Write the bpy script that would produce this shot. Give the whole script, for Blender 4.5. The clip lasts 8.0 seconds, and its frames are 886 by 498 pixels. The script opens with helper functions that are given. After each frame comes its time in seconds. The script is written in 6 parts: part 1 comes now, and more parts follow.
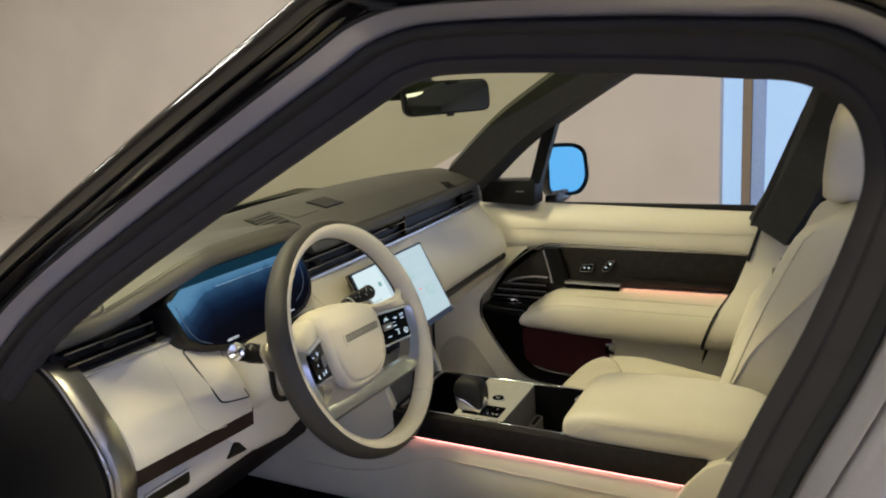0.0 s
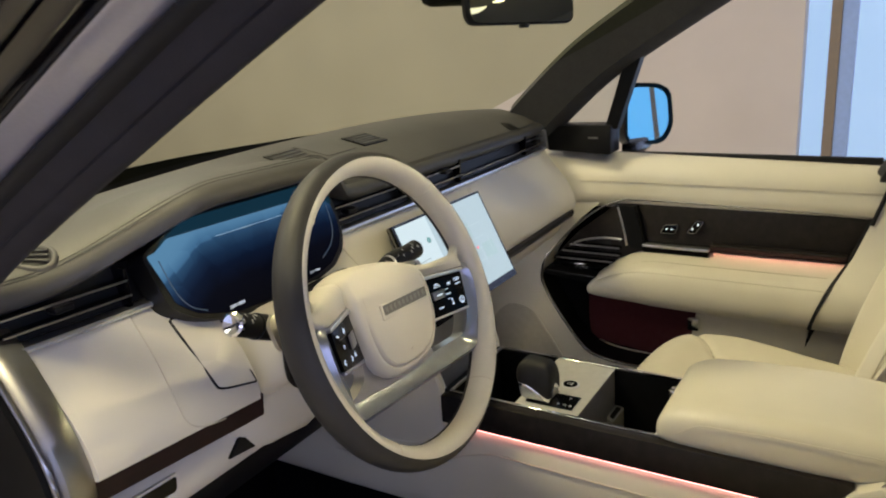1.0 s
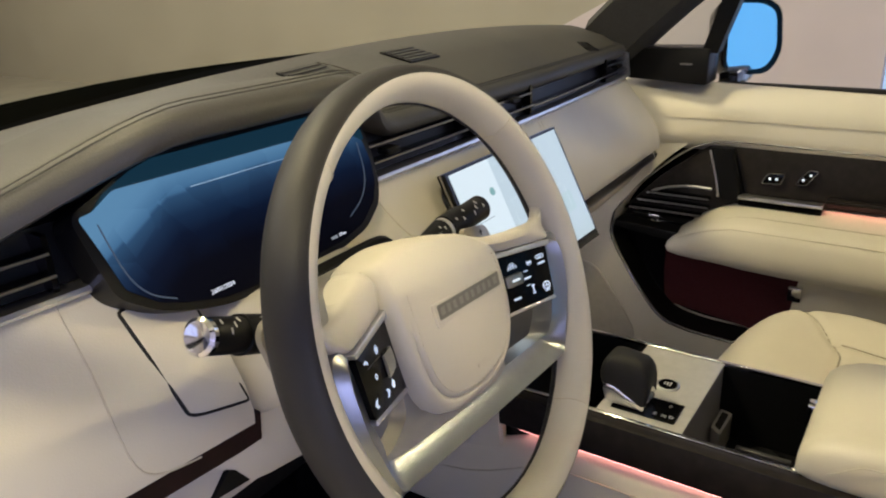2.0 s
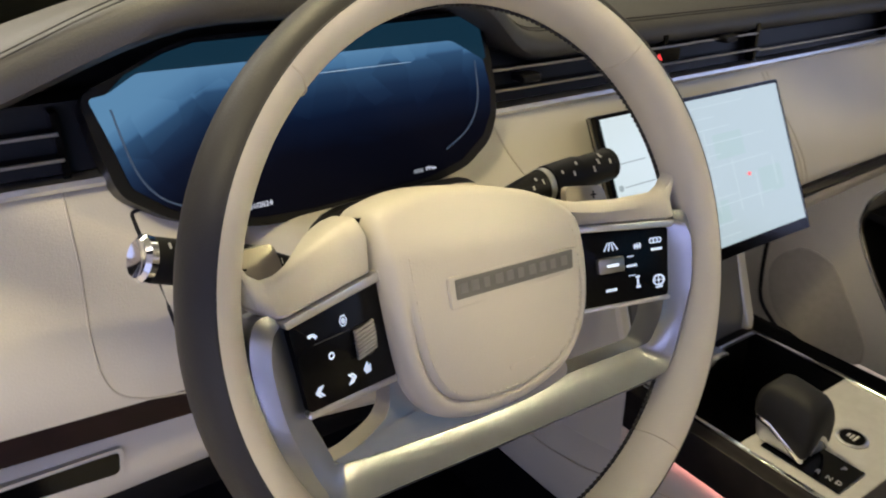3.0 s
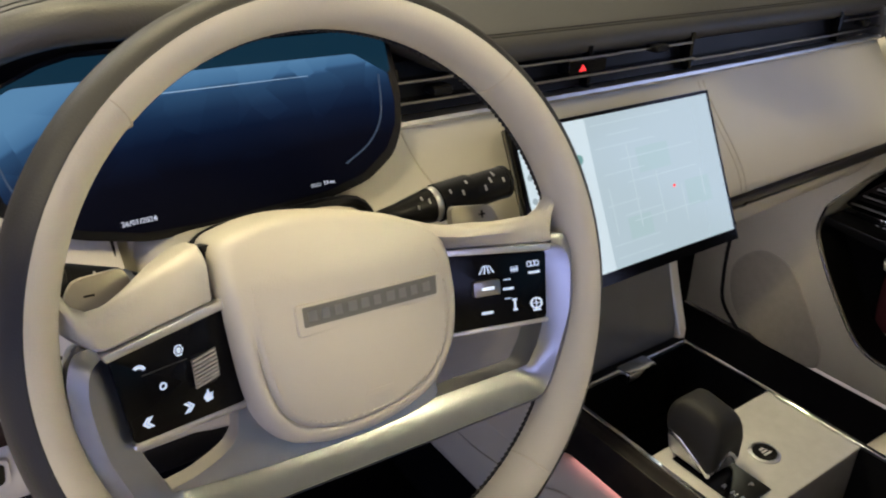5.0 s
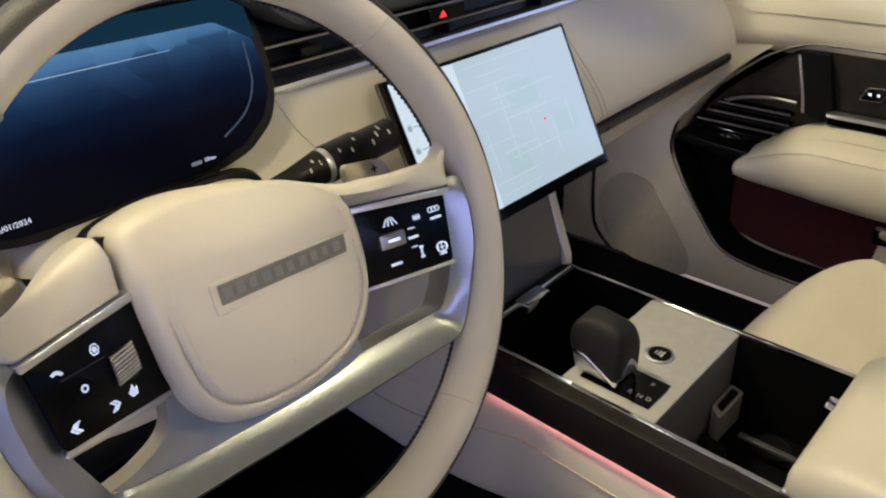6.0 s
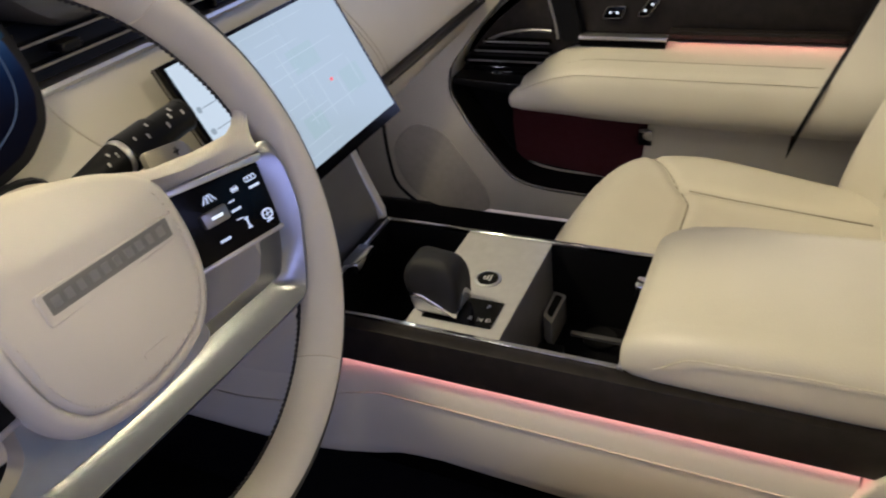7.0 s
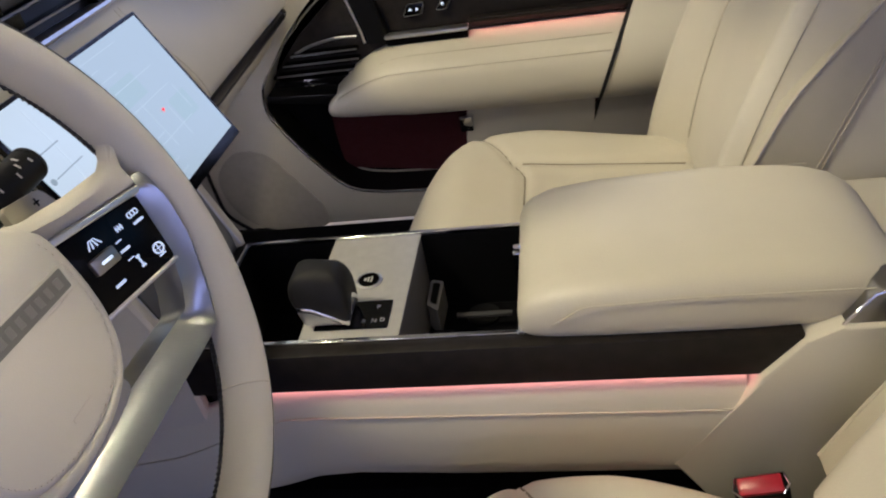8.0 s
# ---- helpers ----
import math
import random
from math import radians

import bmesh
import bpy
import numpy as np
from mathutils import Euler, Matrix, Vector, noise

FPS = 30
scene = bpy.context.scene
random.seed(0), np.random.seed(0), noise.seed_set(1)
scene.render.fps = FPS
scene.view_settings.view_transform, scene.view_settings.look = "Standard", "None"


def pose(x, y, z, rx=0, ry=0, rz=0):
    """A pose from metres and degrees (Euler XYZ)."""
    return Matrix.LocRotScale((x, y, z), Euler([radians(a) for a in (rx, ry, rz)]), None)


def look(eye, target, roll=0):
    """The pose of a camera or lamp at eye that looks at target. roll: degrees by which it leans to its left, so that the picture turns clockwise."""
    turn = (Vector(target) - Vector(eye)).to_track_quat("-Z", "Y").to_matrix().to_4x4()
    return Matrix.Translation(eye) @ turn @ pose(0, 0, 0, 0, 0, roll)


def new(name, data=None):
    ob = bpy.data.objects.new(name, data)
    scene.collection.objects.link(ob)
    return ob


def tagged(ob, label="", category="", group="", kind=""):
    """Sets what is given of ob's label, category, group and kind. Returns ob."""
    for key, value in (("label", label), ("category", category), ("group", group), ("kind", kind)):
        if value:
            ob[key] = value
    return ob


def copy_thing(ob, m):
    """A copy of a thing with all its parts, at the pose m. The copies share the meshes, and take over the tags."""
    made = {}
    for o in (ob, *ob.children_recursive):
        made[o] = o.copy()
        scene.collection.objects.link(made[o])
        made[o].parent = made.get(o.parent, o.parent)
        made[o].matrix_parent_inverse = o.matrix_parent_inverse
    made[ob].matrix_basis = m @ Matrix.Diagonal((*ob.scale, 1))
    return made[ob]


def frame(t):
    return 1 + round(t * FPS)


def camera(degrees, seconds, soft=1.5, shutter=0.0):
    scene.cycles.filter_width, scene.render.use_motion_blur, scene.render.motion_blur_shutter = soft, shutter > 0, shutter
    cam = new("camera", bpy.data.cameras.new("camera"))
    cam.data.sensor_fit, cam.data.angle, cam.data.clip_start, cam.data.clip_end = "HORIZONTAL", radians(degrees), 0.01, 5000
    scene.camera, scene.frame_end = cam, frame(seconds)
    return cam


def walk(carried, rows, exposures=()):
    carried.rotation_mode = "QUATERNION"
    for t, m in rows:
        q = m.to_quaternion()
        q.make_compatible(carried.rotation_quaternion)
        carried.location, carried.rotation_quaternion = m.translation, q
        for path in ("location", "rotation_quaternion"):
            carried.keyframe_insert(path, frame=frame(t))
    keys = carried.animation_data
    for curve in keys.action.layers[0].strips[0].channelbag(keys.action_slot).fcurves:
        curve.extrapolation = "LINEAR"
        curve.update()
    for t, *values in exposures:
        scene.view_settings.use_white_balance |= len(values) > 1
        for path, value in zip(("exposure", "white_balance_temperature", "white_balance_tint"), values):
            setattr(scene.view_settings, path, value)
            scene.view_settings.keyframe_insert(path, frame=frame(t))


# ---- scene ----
cam = camera(60.9, 8.0, 2.0, 0.25)
PATH = [
    (0, (-1.354, -0.68, 1.615), (0.359, 0.236, 1.137), -4.4),
    (0.5, (-1.253, -0.595, 1.567), (0.427, 0.362, 1.058), -4.3),
    (1, (-1.106, -0.509, 1.522), (0.521, 0.505, 0.953), -3.9),
    (1.2, (-1.051, -0.481, 1.511), (0.545, 0.559, 0.904), -4.0),
    (2.3, (-0.795, -0.284, 1.442), (0.656, 0.844, 0.654), -2.7),
    (2.5, (-0.75, -0.286, 1.428), (0.606, 0.94, 0.616), -2.2),
    (3, (-0.663, -0.318, 1.415), (0.351, 1.171, 0.546), -0.5),
    (3.5, (-0.611, -0.353, 1.421), (0.157, 1.276, 0.55), 2.0),
    (4, (-0.584, -0.361, 1.427), (0.116, 1.3, 0.561), 2.4),
    (4.5, (-0.578, -0.358, 1.434), (0.247, 1.242, 0.563), 1.4),
    (4.7, (-0.58, -0.358, 1.437), (0.324, 1.193, 0.555), 1.0),
    (5.8, (-0.602, -0.352, 1.435), (0.587, 0.927, 0.46), -2.3),
    (6, (-0.607, -0.35, 1.434), (0.62, 0.873, 0.434), -3.2),
    (6.5, (-0.624, -0.352, 1.429), (0.722, 0.681, 0.37), -5.3),
    (7, (-0.635, -0.347, 1.424), (0.843, 0.441, 0.33), -7.4),
    (7.5, (-0.644, -0.321, 1.423), (0.918, 0.227, 0.301), -10.2),
    (8, (-0.662, -0.288, 1.415), (0.958, 0.054, 0.293), -10.8),
]
walk(cam, [(t, look(eye, target, roll)) for t, eye, target, roll in PATH],
     [(0, -0.06, 6450, 4), (1.2, -0.08, 6450, 8), (2.5, 0.0, 6450, 12), (4.5, -0.05, 6350, 12), (6.0, -0.05, 6150, 15), (7.0, -0.16, 5950, 18), (8.0, -0.18, 5800, 18)])

# ---- world and lights ----
world = bpy.data.worlds.new("world")
scene.world = world
world.use_nodes = True
bg = world.node_tree.nodes["Background"]
bg.inputs[0].default_value = (0.75, 0.83, 1.0, 1)
bg.inputs[1].default_value = 0.05


def lamp(name, kind, power, colour, m, size=0.5, size_y=None, spread=None):
    d = bpy.data.lights.new(name, kind)
    d.energy, d.color = power, colour
    if kind == "AREA":
        d.size = size
        if size_y:
            d.shape, d.size_y = "RECTANGLE", size_y
        if spread:
            d.spread = radians(spread)
    elif kind in ("POINT", "SPOT"):
        d.shadow_soft_size = size
    ob = new(name, d)
    ob.matrix_world = m
    return ob


WARM, COOL = (1.0, 0.86, 0.50), (0.58, 0.57, 1.0)
READING = (1.0, 0.84, 0.45)
# ceiling lights of the showroom
for lx, ly, pw in ((-2.6, 0.2, 28), (2.9, 2.4, 16), (-1.8, 4.4, 130), (2.0, 4.6, 75), (1.5, 9.0, 90), (2.6, -3.2, 30)):
    lamp("showroom_lamp", "AREA", pw, (1.0, 0.94, 0.84), look((lx, ly, 3.86), (lx, ly, 0)), 0.5, 1.6)
# warm spots over the driver's side and ahead of the windscreen
lamp("warm_showroom_lamp", "AREA", 60, WARM, look((-2.3, -1.2, 3.86), (-0.6, 0.1, 1.15)), 0.35, 0.35)
lamp("warm_showroom_lamp", "AREA", 100, WARM, look((-0.6, 1.5, 3.86), (-0.4, 0, 1.2)), 0.4, 0.4)
# front reading lamps in the roof of the car
lamp("driver_reading_lamp", "AREA", 0.76, (1.0, 0.84, 0.46), look((-0.085, -0.30, 1.592), (-0.64, 0.17, 1.12)), 0.06, 0.04, 95)
lamp("passenger_reading_lamp", "AREA", 0.14, READING, look((0.085, -0.30, 1.592), (0.40, -0.42, 0.9)), 0.06, 0.04, 100)
# unseen lamp added under the roof to brighten the passenger seat
lamp("seat_fill_lamp", "AREA", 0.36, READING, look((0.32, -0.72, 1.70), (0.36, -0.5, 0.8)), 0.12, 0.08)
# unseen lamp added under the glovebox to brighten the footwell and door trim
lamp("footwell_fill", "AREA", 0.48, (0.96, 0.90, 0.96), look((0.46, 0.41, 0.872), (0.66, 0.15, 0.55)), 0.06, 0.03)
# daylight in the glazed openings behind and beside the car
lamp("daylight_rear", "AREA", 278, COOL, look((-4.2, -8.7, 2.0), (-0.6, 0.2, 1.1)), 5.0, 3.2)
lamp("daylight_west", "AREA", 18, COOL, look((-6.85, -2.0, 1.8), (0, -0.4, 1.0)), 7.8, 3.2)
lamp("daylight_side", "AREA", 45, COOL, look((4.9, -2.6, 1.8), (0, -0.6, 1.0)), 5.0, 3.4)


# ---- materials ----
def mat(name, colour, rough=0.5, metal=0.0, vary=0.06, scale=30.0, bump=0.0, bscale=400.0, coat=0.0, sheen=0.0,
        emit=None, estr=0.0, spec=0.5):
    m = bpy.data.materials.new(name)
    m.use_nodes = True
    nt = m.node_tree
    b = nt.nodes["Principled BSDF"]
    b.inputs["Roughness"].default_value = rough
    b.inputs["Metallic"].default_value = metal
    b.inputs["Coat Weight"].default_value = coat
    b.inputs["Sheen Weight"].default_value = sheen
    b.inputs["Specular IOR Level"].default_value = spec
    b.inputs["Base Color"].default_value = (*colour, 1)
    tc = nt.nodes.new("ShaderNodeTexCoord")
    if vary > 0:
        n1 = nt.nodes.new("ShaderNodeTexNoise")
        n1.inputs["Scale"].default_value = scale
        n1.inputs["Detail"].default_value = 5
        nt.links.new(tc.outputs["Object"], n1.inputs["Vector"])
        ramp = nt.nodes.new("ShaderNodeValToRGB")
        ramp.color_ramp.elements[0].position, ramp.color_ramp.elements[1].position = 0.3, 0.7
        ramp.color_ramp.elements[0].color = (*[c * (1 - vary) for c in colour], 1)
        ramp.color_ramp.elements[1].color = (*[min(1, c * (1 + vary)) for c in colour], 1)
        nt.links.new(n1.outputs["Fac"], ramp.inputs["Fac"])
        nt.links.new(ramp.outputs["Color"], b.inputs["Base Color"])
        mr = nt.nodes.new("ShaderNodeMapRange")
        mr.inputs["To Min"].default_value, mr.inputs["To Max"].default_value = rough * 0.88, min(1, rough * 1.12)
        n2 = nt.nodes.new("ShaderNodeTexNoise")
        n2.inputs["Scale"].default_value = scale * 0.2
        nt.links.new(tc.outputs["Object"], n2.inputs["Vector"])
        nt.links.new(n2.outputs["Fac"], mr.inputs["Value"])
        nt.links.new(mr.outputs["Result"], b.inputs["Roughness"])
    if bump > 0:
        v = nt.nodes.new("ShaderNodeTexVoronoi")
        v.inputs["Scale"].default_value = bscale
        nt.links.new(tc.outputs["Object"], v.inputs["Vector"])
        bp = nt.nodes.new("ShaderNodeBump")
        bp.inputs["Strength"].default_value, bp.inputs["Distance"].default_value = bump, 0.0006
        nt.links.new(v.outputs["Distance"], bp.inputs["Height"])
        nt.links.new(bp.outputs["Normal"], b.inputs["Normal"])
    if emit:
        b.inputs["Emission Color"].default_value = (*emit, 1)
        b.inputs["Emission Strength"].default_value = estr
    return m


CREAM = mat("cream_leather", (0.60, 0.565, 0.475), 0.46, vary=0.035, scale=7, bump=0.14, bscale=620)
SEATM = mat("cream_seat_leather", (0.60, 0.56, 0.46), 0.42, vary=0.03, scale=10, bump=0.2, bscale=520)
WHEELC = mat("pale_grey_leather", (0.50, 0.470, 0.405), 0.46, vary=0.04, scale=9, bump=0.10, bscale=900)
DARKL = mat("dark_grey_leather", (0.045, 0.043, 0.040), 0.54, vary=0.08, scale=18, bump=0.22, bscale=620)
RIMD = mat("black_leather", (0.020, 0.019, 0.019), 0.55, vary=0.08, scale=18, bump=0.15, bscale=900, spec=0.35)
PIANO = mat("gloss_black", (0.002, 0.002, 0.0025), 0.10, vary=0.0, spec=0.25)
PACKM = mat("switch_gloss_black", (0.003, 0.003, 0.0035), 0.22, vary=0.0, spec=0.10)
COVERM = mat("lacquered_black", (0.004, 0.0035, 0.0035), 0.07, vary=0.0, spec=0.6)
KNOBM = mat("matte_black_leather", (0.012, 0.0115, 0.0115), 0.6, vary=0.15, scale=60, bump=0.2, bscale=900, spec=0.3)
BLACKP = mat("black_plastic", (0.005, 0.005, 0.0055), 0.42, vary=0.1, scale=40, spec=0.18)
WOOD = mat("dark_wood_veneer", (0.013, 0.0105, 0.0095), 0.5, vary=0.35, scale=60, spec=0.22)
MAROON = mat("dark_maroon_veneer", (0.016, 0.005, 0.006), 0.35, vary=0.3, scale=60, spec=0.35)
CARPET = mat("black_carpet", (0.002, 0.002, 0.003), 0.95, vary=0.3, scale=300, bump=0.8, bscale=900, spec=0.1)
REDC = mat("dark_red_carpet", (0.055, 0.006, 0.010), 0.95, vary=0.3, scale=300, bump=0.8, bscale=900)
CHROME = mat("bright_chrome", (0.80, 0.80, 0.82), 0.12, 1.0, vary=0.0)
SATIN = mat("satin_metal", (0.66, 0.66, 0.68), 0.36, 1.0, vary=0.05, scale=60)
SATIND = mat("dark_satin_metal", (0.30, 0.29, 0.28), 0.34, 1.0, vary=0.05, scale=60)
SPOKE = mat("matte_silver", (0.32, 0.335, 0.37), 0.33, 0.9, vary=0.04, scale=60)
PLATE = mat("pale_silver_veneer", (0.50, 0.49, 0.47), 0.40, 0.35, vary=0.05, scale=80)
RUBBER = mat("rubber_seal", (0.010, 0.010, 0.011), 0.65, vary=0.1, scale=50, spec=0.25)
PAINT = mat("grey_metallic_paint", (0.34, 0.33, 0.37), 0.34, 0.55, vary=0.03, scale=300, coat=0.6)
TRIMG = mat("dark_grey_trim", (0.022, 0.0205, 0.024), 0.75, vary=0.12, scale=40, bump=0.2, bscale=700, spec=0.2)
PILLARIN = mat("dark_pillar_cloth", (0.030, 0.029, 0.027), 0.85, vary=0.12, scale=200, bump=0.5, bscale=700)
HEADL = mat("headliner_cloth", (0.45, 0.42, 0.36), 0.9, vary=0.05, scale=150, bump=0.4, bscale=700)
WALLM = mat("beige_wall_paint", (0.56, 0.50, 0.44), 0.8, vary=0.05, scale=1.5, bump=0.1, bscale=80)
FLOORM = mat("showroom_tile", (0.55, 0.50, 0.45), 0.25, vary=0.06, scale=3)
CEILM = mat("ceiling_paint", (0.70, 0.67, 0.62), 0.85, vary=0.03, scale=2)
FRAMEM = mat("brown_mullion", (0.22, 0.17, 0.12), 0.5, vary=0.05)
SASHM = mat("pale_blue_sash", (0.30, 0.42, 0.70), 0.5, vary=0.05)
DOWNL = mat("downlight_lens", (0.9, 0.9, 0.85), 0.4, vary=0, emit=(1.0, 0.95, 0.85), estr=30.0)
SKYB = mat("bright_backdrop", (0.5, 0.6, 0.8), 0.9, vary=0.0, emit=(0.50, 0.68, 1.0), estr=0.85)
SKYB3 = mat("lavender_backdrop", (0.5, 0.5, 0.8), 0.9, vary=0.0, emit=(0.62, 0.66, 1.0), estr=1.0)
SKYB2 = mat("blue_backdrop", (0.3, 0.5, 0.8), 0.9, vary=0.0, emit=(0.12, 0.50, 1.0), estr=0.95)
PINK = mat("pink_light_strip", (0.9, 0.5, 0.5), 0.5, vary=0, emit=(1.0, 0.36, 0.34), estr=5.0)
WHITEGL = mat("lit_white_symbol", (0.8, 0.85, 0.9), 0.5, vary=0, emit=(0.75, 0.88, 1.0), estr=1.0)
REDGL = mat("lit_red_symbol", (0.8, 0.05, 0.05), 0.5, vary=0, emit=(1.0, 0.03, 0.04), estr=1.0)
REDP = mat("red_plastic", (0.36, 0.012, 0.03), 0.35, vary=0.05)
MIRROR = mat("mirror_glass", (0.9, 0.92, 0.95), 0.02, 1.0, vary=0)
DIMMIR = mat("dimmed_mirror_glass", (0.30, 0.33, 0.30), 0.03, 1.0, vary=0)
STITCH = mat("stitch_thread", (0.535, 0.495, 0.42), 0.8, vary=0)
STITCHD = mat("dark_stitch_thread", (0.02, 0.02, 0.02), 0.8, vary=0)
LENS = mat("lamp_lens", (0.8, 0.75, 0.6), 0.3, vary=0, emit=(1.0, 0.87, 0.56), estr=4.0)
GREYB = mat("grey_text", (0.45, 0.45, 0.45), 0.6, vary=0)


def glass_mat(name, tint, ior=1.3):
    m = bpy.data.materials.new(name)
    m.use_nodes = True
    nt = m.node_tree
    nt.nodes.remove(nt.nodes["Principled BSDF"])
    out = nt.nodes["Material Output"]
    tr, gl, mx, fr = (nt.nodes.new(k) for k in ("ShaderNodeBsdfTransparent", "ShaderNodeBsdfGlossy", "ShaderNodeMixShader", "ShaderNodeFresnel"))
    tr.inputs[0].default_value = (*tint, 1)
    gl.inputs["Roughness"].default_value = 0.02
    fr.inputs[0].default_value = ior
    if ior > 1.2:
        nt.links.new(fr.outputs[0], mx.inputs[0])
    else:
        mx.inputs[0].default_value = 0.02
    nt.links.new(tr.outputs[0], mx.inputs[1])
    nt.links.new(gl.outputs[0], mx.inputs[2])
    nt.links.new(mx.outputs[0], out.inputs[0])
    return m


GLASS = glass_mat("window_glass", (0.93, 0.95, 0.93))
WSGLASS = glass_mat("windscreen_glass", (0.66, 0.69, 0.54), 1.12)


def ramp_screen(name, stops, axis, lo, hi, strength, tex=True):
    """A lit display whose picture fades along one axis, with faint facets."""
    m = bpy.data.materials.new(name)
    m.use_nodes = True
    nt = m.node_tree
    b = nt.nodes["Principled BSDF"]
    b.inputs["Base Color"].default_value = (0.004, 0.004, 0.006, 1)
    b.inputs["Roughness"].default_value = 0.06
    b.inputs["Specular IOR Level"].default_value = 0.0
    tc = nt.nodes.new("ShaderNodeTexCoord")
    sep = nt.nodes.new("ShaderNodeSeparateXYZ")
    nt.links.new(tc.outputs["Object"], sep.inputs[0])
    mr = nt.nodes.new("ShaderNodeMapRange")
    mr.inputs["From Min"].default_value, mr.inputs["From Max"].default_value = lo, hi
    val = sep.outputs[axis]
    if tex:
        vo = nt.nodes.new("ShaderNodeTexVoronoi")
        vo.inputs["Scale"].default_value = 34
        nt.links.new(tc.outputs["Object"], vo.inputs["Vector"])
        sp = nt.nodes.new("ShaderNodeSeparateColor")
        nt.links.new(vo.outputs["Color"], sp.inputs[0])
        ma = nt.nodes.new("ShaderNodeMath")
        ma.operation = "MULTIPLY_ADD"
        ma.inputs[1].default_value = 0.0045
        nt.links.new(sp.outputs[0], ma.inputs[0])
        nt.links.new(val, ma.inputs[2])
        side = nt.nodes.new("ShaderNodeMapRange")
        side.inputs["From Min"].default_value, side.inputs["From Max"].default_value = -0.085, -0.165
        side.inputs["To Min"].default_value, side.inputs["To Max"].default_value = 0.0, 0.036
        nt.links.new(sep.outputs[0], side.inputs["Value"])
        ad = nt.nodes.new("ShaderNodeMath")
        nt.links.new(ma.outputs[0], ad.inputs[0])
        nt.links.new(side.outputs[0], ad.inputs[1])
        val = ad.outputs[0]
    nt.links.new(val, mr.inputs["Value"])
    ra = nt.nodes.new("ShaderNodeValToRGB")
    els = ra.color_ramp.elements
    els[0].position, els[0].color = stops[0][0], (*stops[0][1], 1)
    els[1].position, els[1].color = stops[-1][0], (*stops[-1][1], 1)
    for pos, col in stops[1:-1]:
        els.new(pos).color = (*col, 1)
    nt.links.new(mr.outputs[0], ra.inputs[0])
    nt.links.new(ra.outputs[0], b.inputs["Emission Color"])
    b.inputs["Emission Strength"].default_value = strength
    return m


# ---- mesh helpers ----
def thing(name, at, label, category, group="", kind=""):
    ob = new(name)
    ob.empty_display_size = 0.05
    ob.location = at
    return tagged(ob, label, category, group, kind)


def finish(name, bm, material, angle=38):
    me = bpy.data.meshes.new(name)
    bmesh.ops.recalc_face_normals(bm, faces=bm.faces)
    bm.to_mesh(me)
    bm.free()
    me.materials.append(material)
    for p in me.polygons:
        p.use_smooth = True
    me.set_sharp_from_angle(angle=radians(angle))
    return me


def part(name, bm, material, parent, label="", angle=38):
    root = parent
    while root.parent:
        root = root.parent
    bmesh.ops.translate(bm, verts=bm.verts, vec=-root.location)
    ob = new(name, finish(name, bm, material, angle))
    ob.parent = parent
    if label:
        ob["label"] = label
    return ob


def solo(name, bm, material, label, category, kind="", group="", angle=38):
    c = Vector((0, 0, 0))
    for v in bm.verts:
        c += v.co
    c /= len(bm.verts)
    bmesh.ops.translate(bm, verts=bm.verts, vec=-c)
    ob = new(name, finish(name, bm, material, angle))
    ob.location = c
    return tagged(ob, label, category, group, kind)


def bevel(bm, r, seg=3, edges=None):
    if r > 0:
        bmesh.ops.bevel(bm, geom=list(edges or bm.edges), offset=r, segments=seg, profile=0.5, affect="EDGES", clamp_overlap=True)
    return bm


def box(x0, x1, y0, y1, z0, z1, r=0.0, seg=3, m=None):
    bm = bmesh.new()
    bmesh.ops.create_cube(bm, size=1, matrix=Matrix.Translation(((x0 + x1) / 2, (y0 + y1) / 2, (z0 + z1) / 2)) @ Matrix.Diagonal((x1 - x0, y1 - y0, z1 - z0, 1)))
    bevel(bm, r, seg)
    if m:
        bm.transform(m)
    return bm


def loft(rings, closed=True, caps=True):
    """A skin through rings of equal length; closed: each ring is a loop."""
    bm = bmesh.new()
    vs = [[bm.verts.new(p) for p in ring] for ring in rings]
    n = len(rings[0])
    for a, b in zip(vs, vs[1:]):
        for i in range(n if closed else n - 1):
            j = (i + 1) % n
            bm.faces.new((a[i], a[j], b[j], b[i]))
    if caps and closed:
        bm.faces.new(vs[0])
        bm.faces.new(vs[-1])
    return bm


def prism(pts, axis, a, b, r=0.0, seg=2):
    """A flat outline in the two other axes, drawn out along axis from a to b."""
    def place(p, h):
        q = list(p)
        q.insert("xyz".index(axis), h)
        return q
    bm = loft([[place(p, a) for p in pts], [place(p, b) for p in pts]])
    return bevel(bm, r, seg)


def rounded(pts, r, seg=5):
    """Rounds the corners of a closed 2D outline."""
    out = []
    n = len(pts)
    for i in range(n):
        p, q, s = Vector(pts[i - 1]), Vector(pts[i]), Vector(pts[(i + 1) % n])
        a, b = (p - q), (s - q)
        k = min(r if not isinstance(r, (list, tuple)) else r[i], a.length * 0.49, b.length * 0.49)
        a, b = q + a.normalized() * k, q + b.normalized() * k
        for j in range(seg + 1):
            t = j / seg
            out.append(tuple((1 - t) ** 2 * a + 2 * t * (1 - t) * q + t * t * b))
    return out


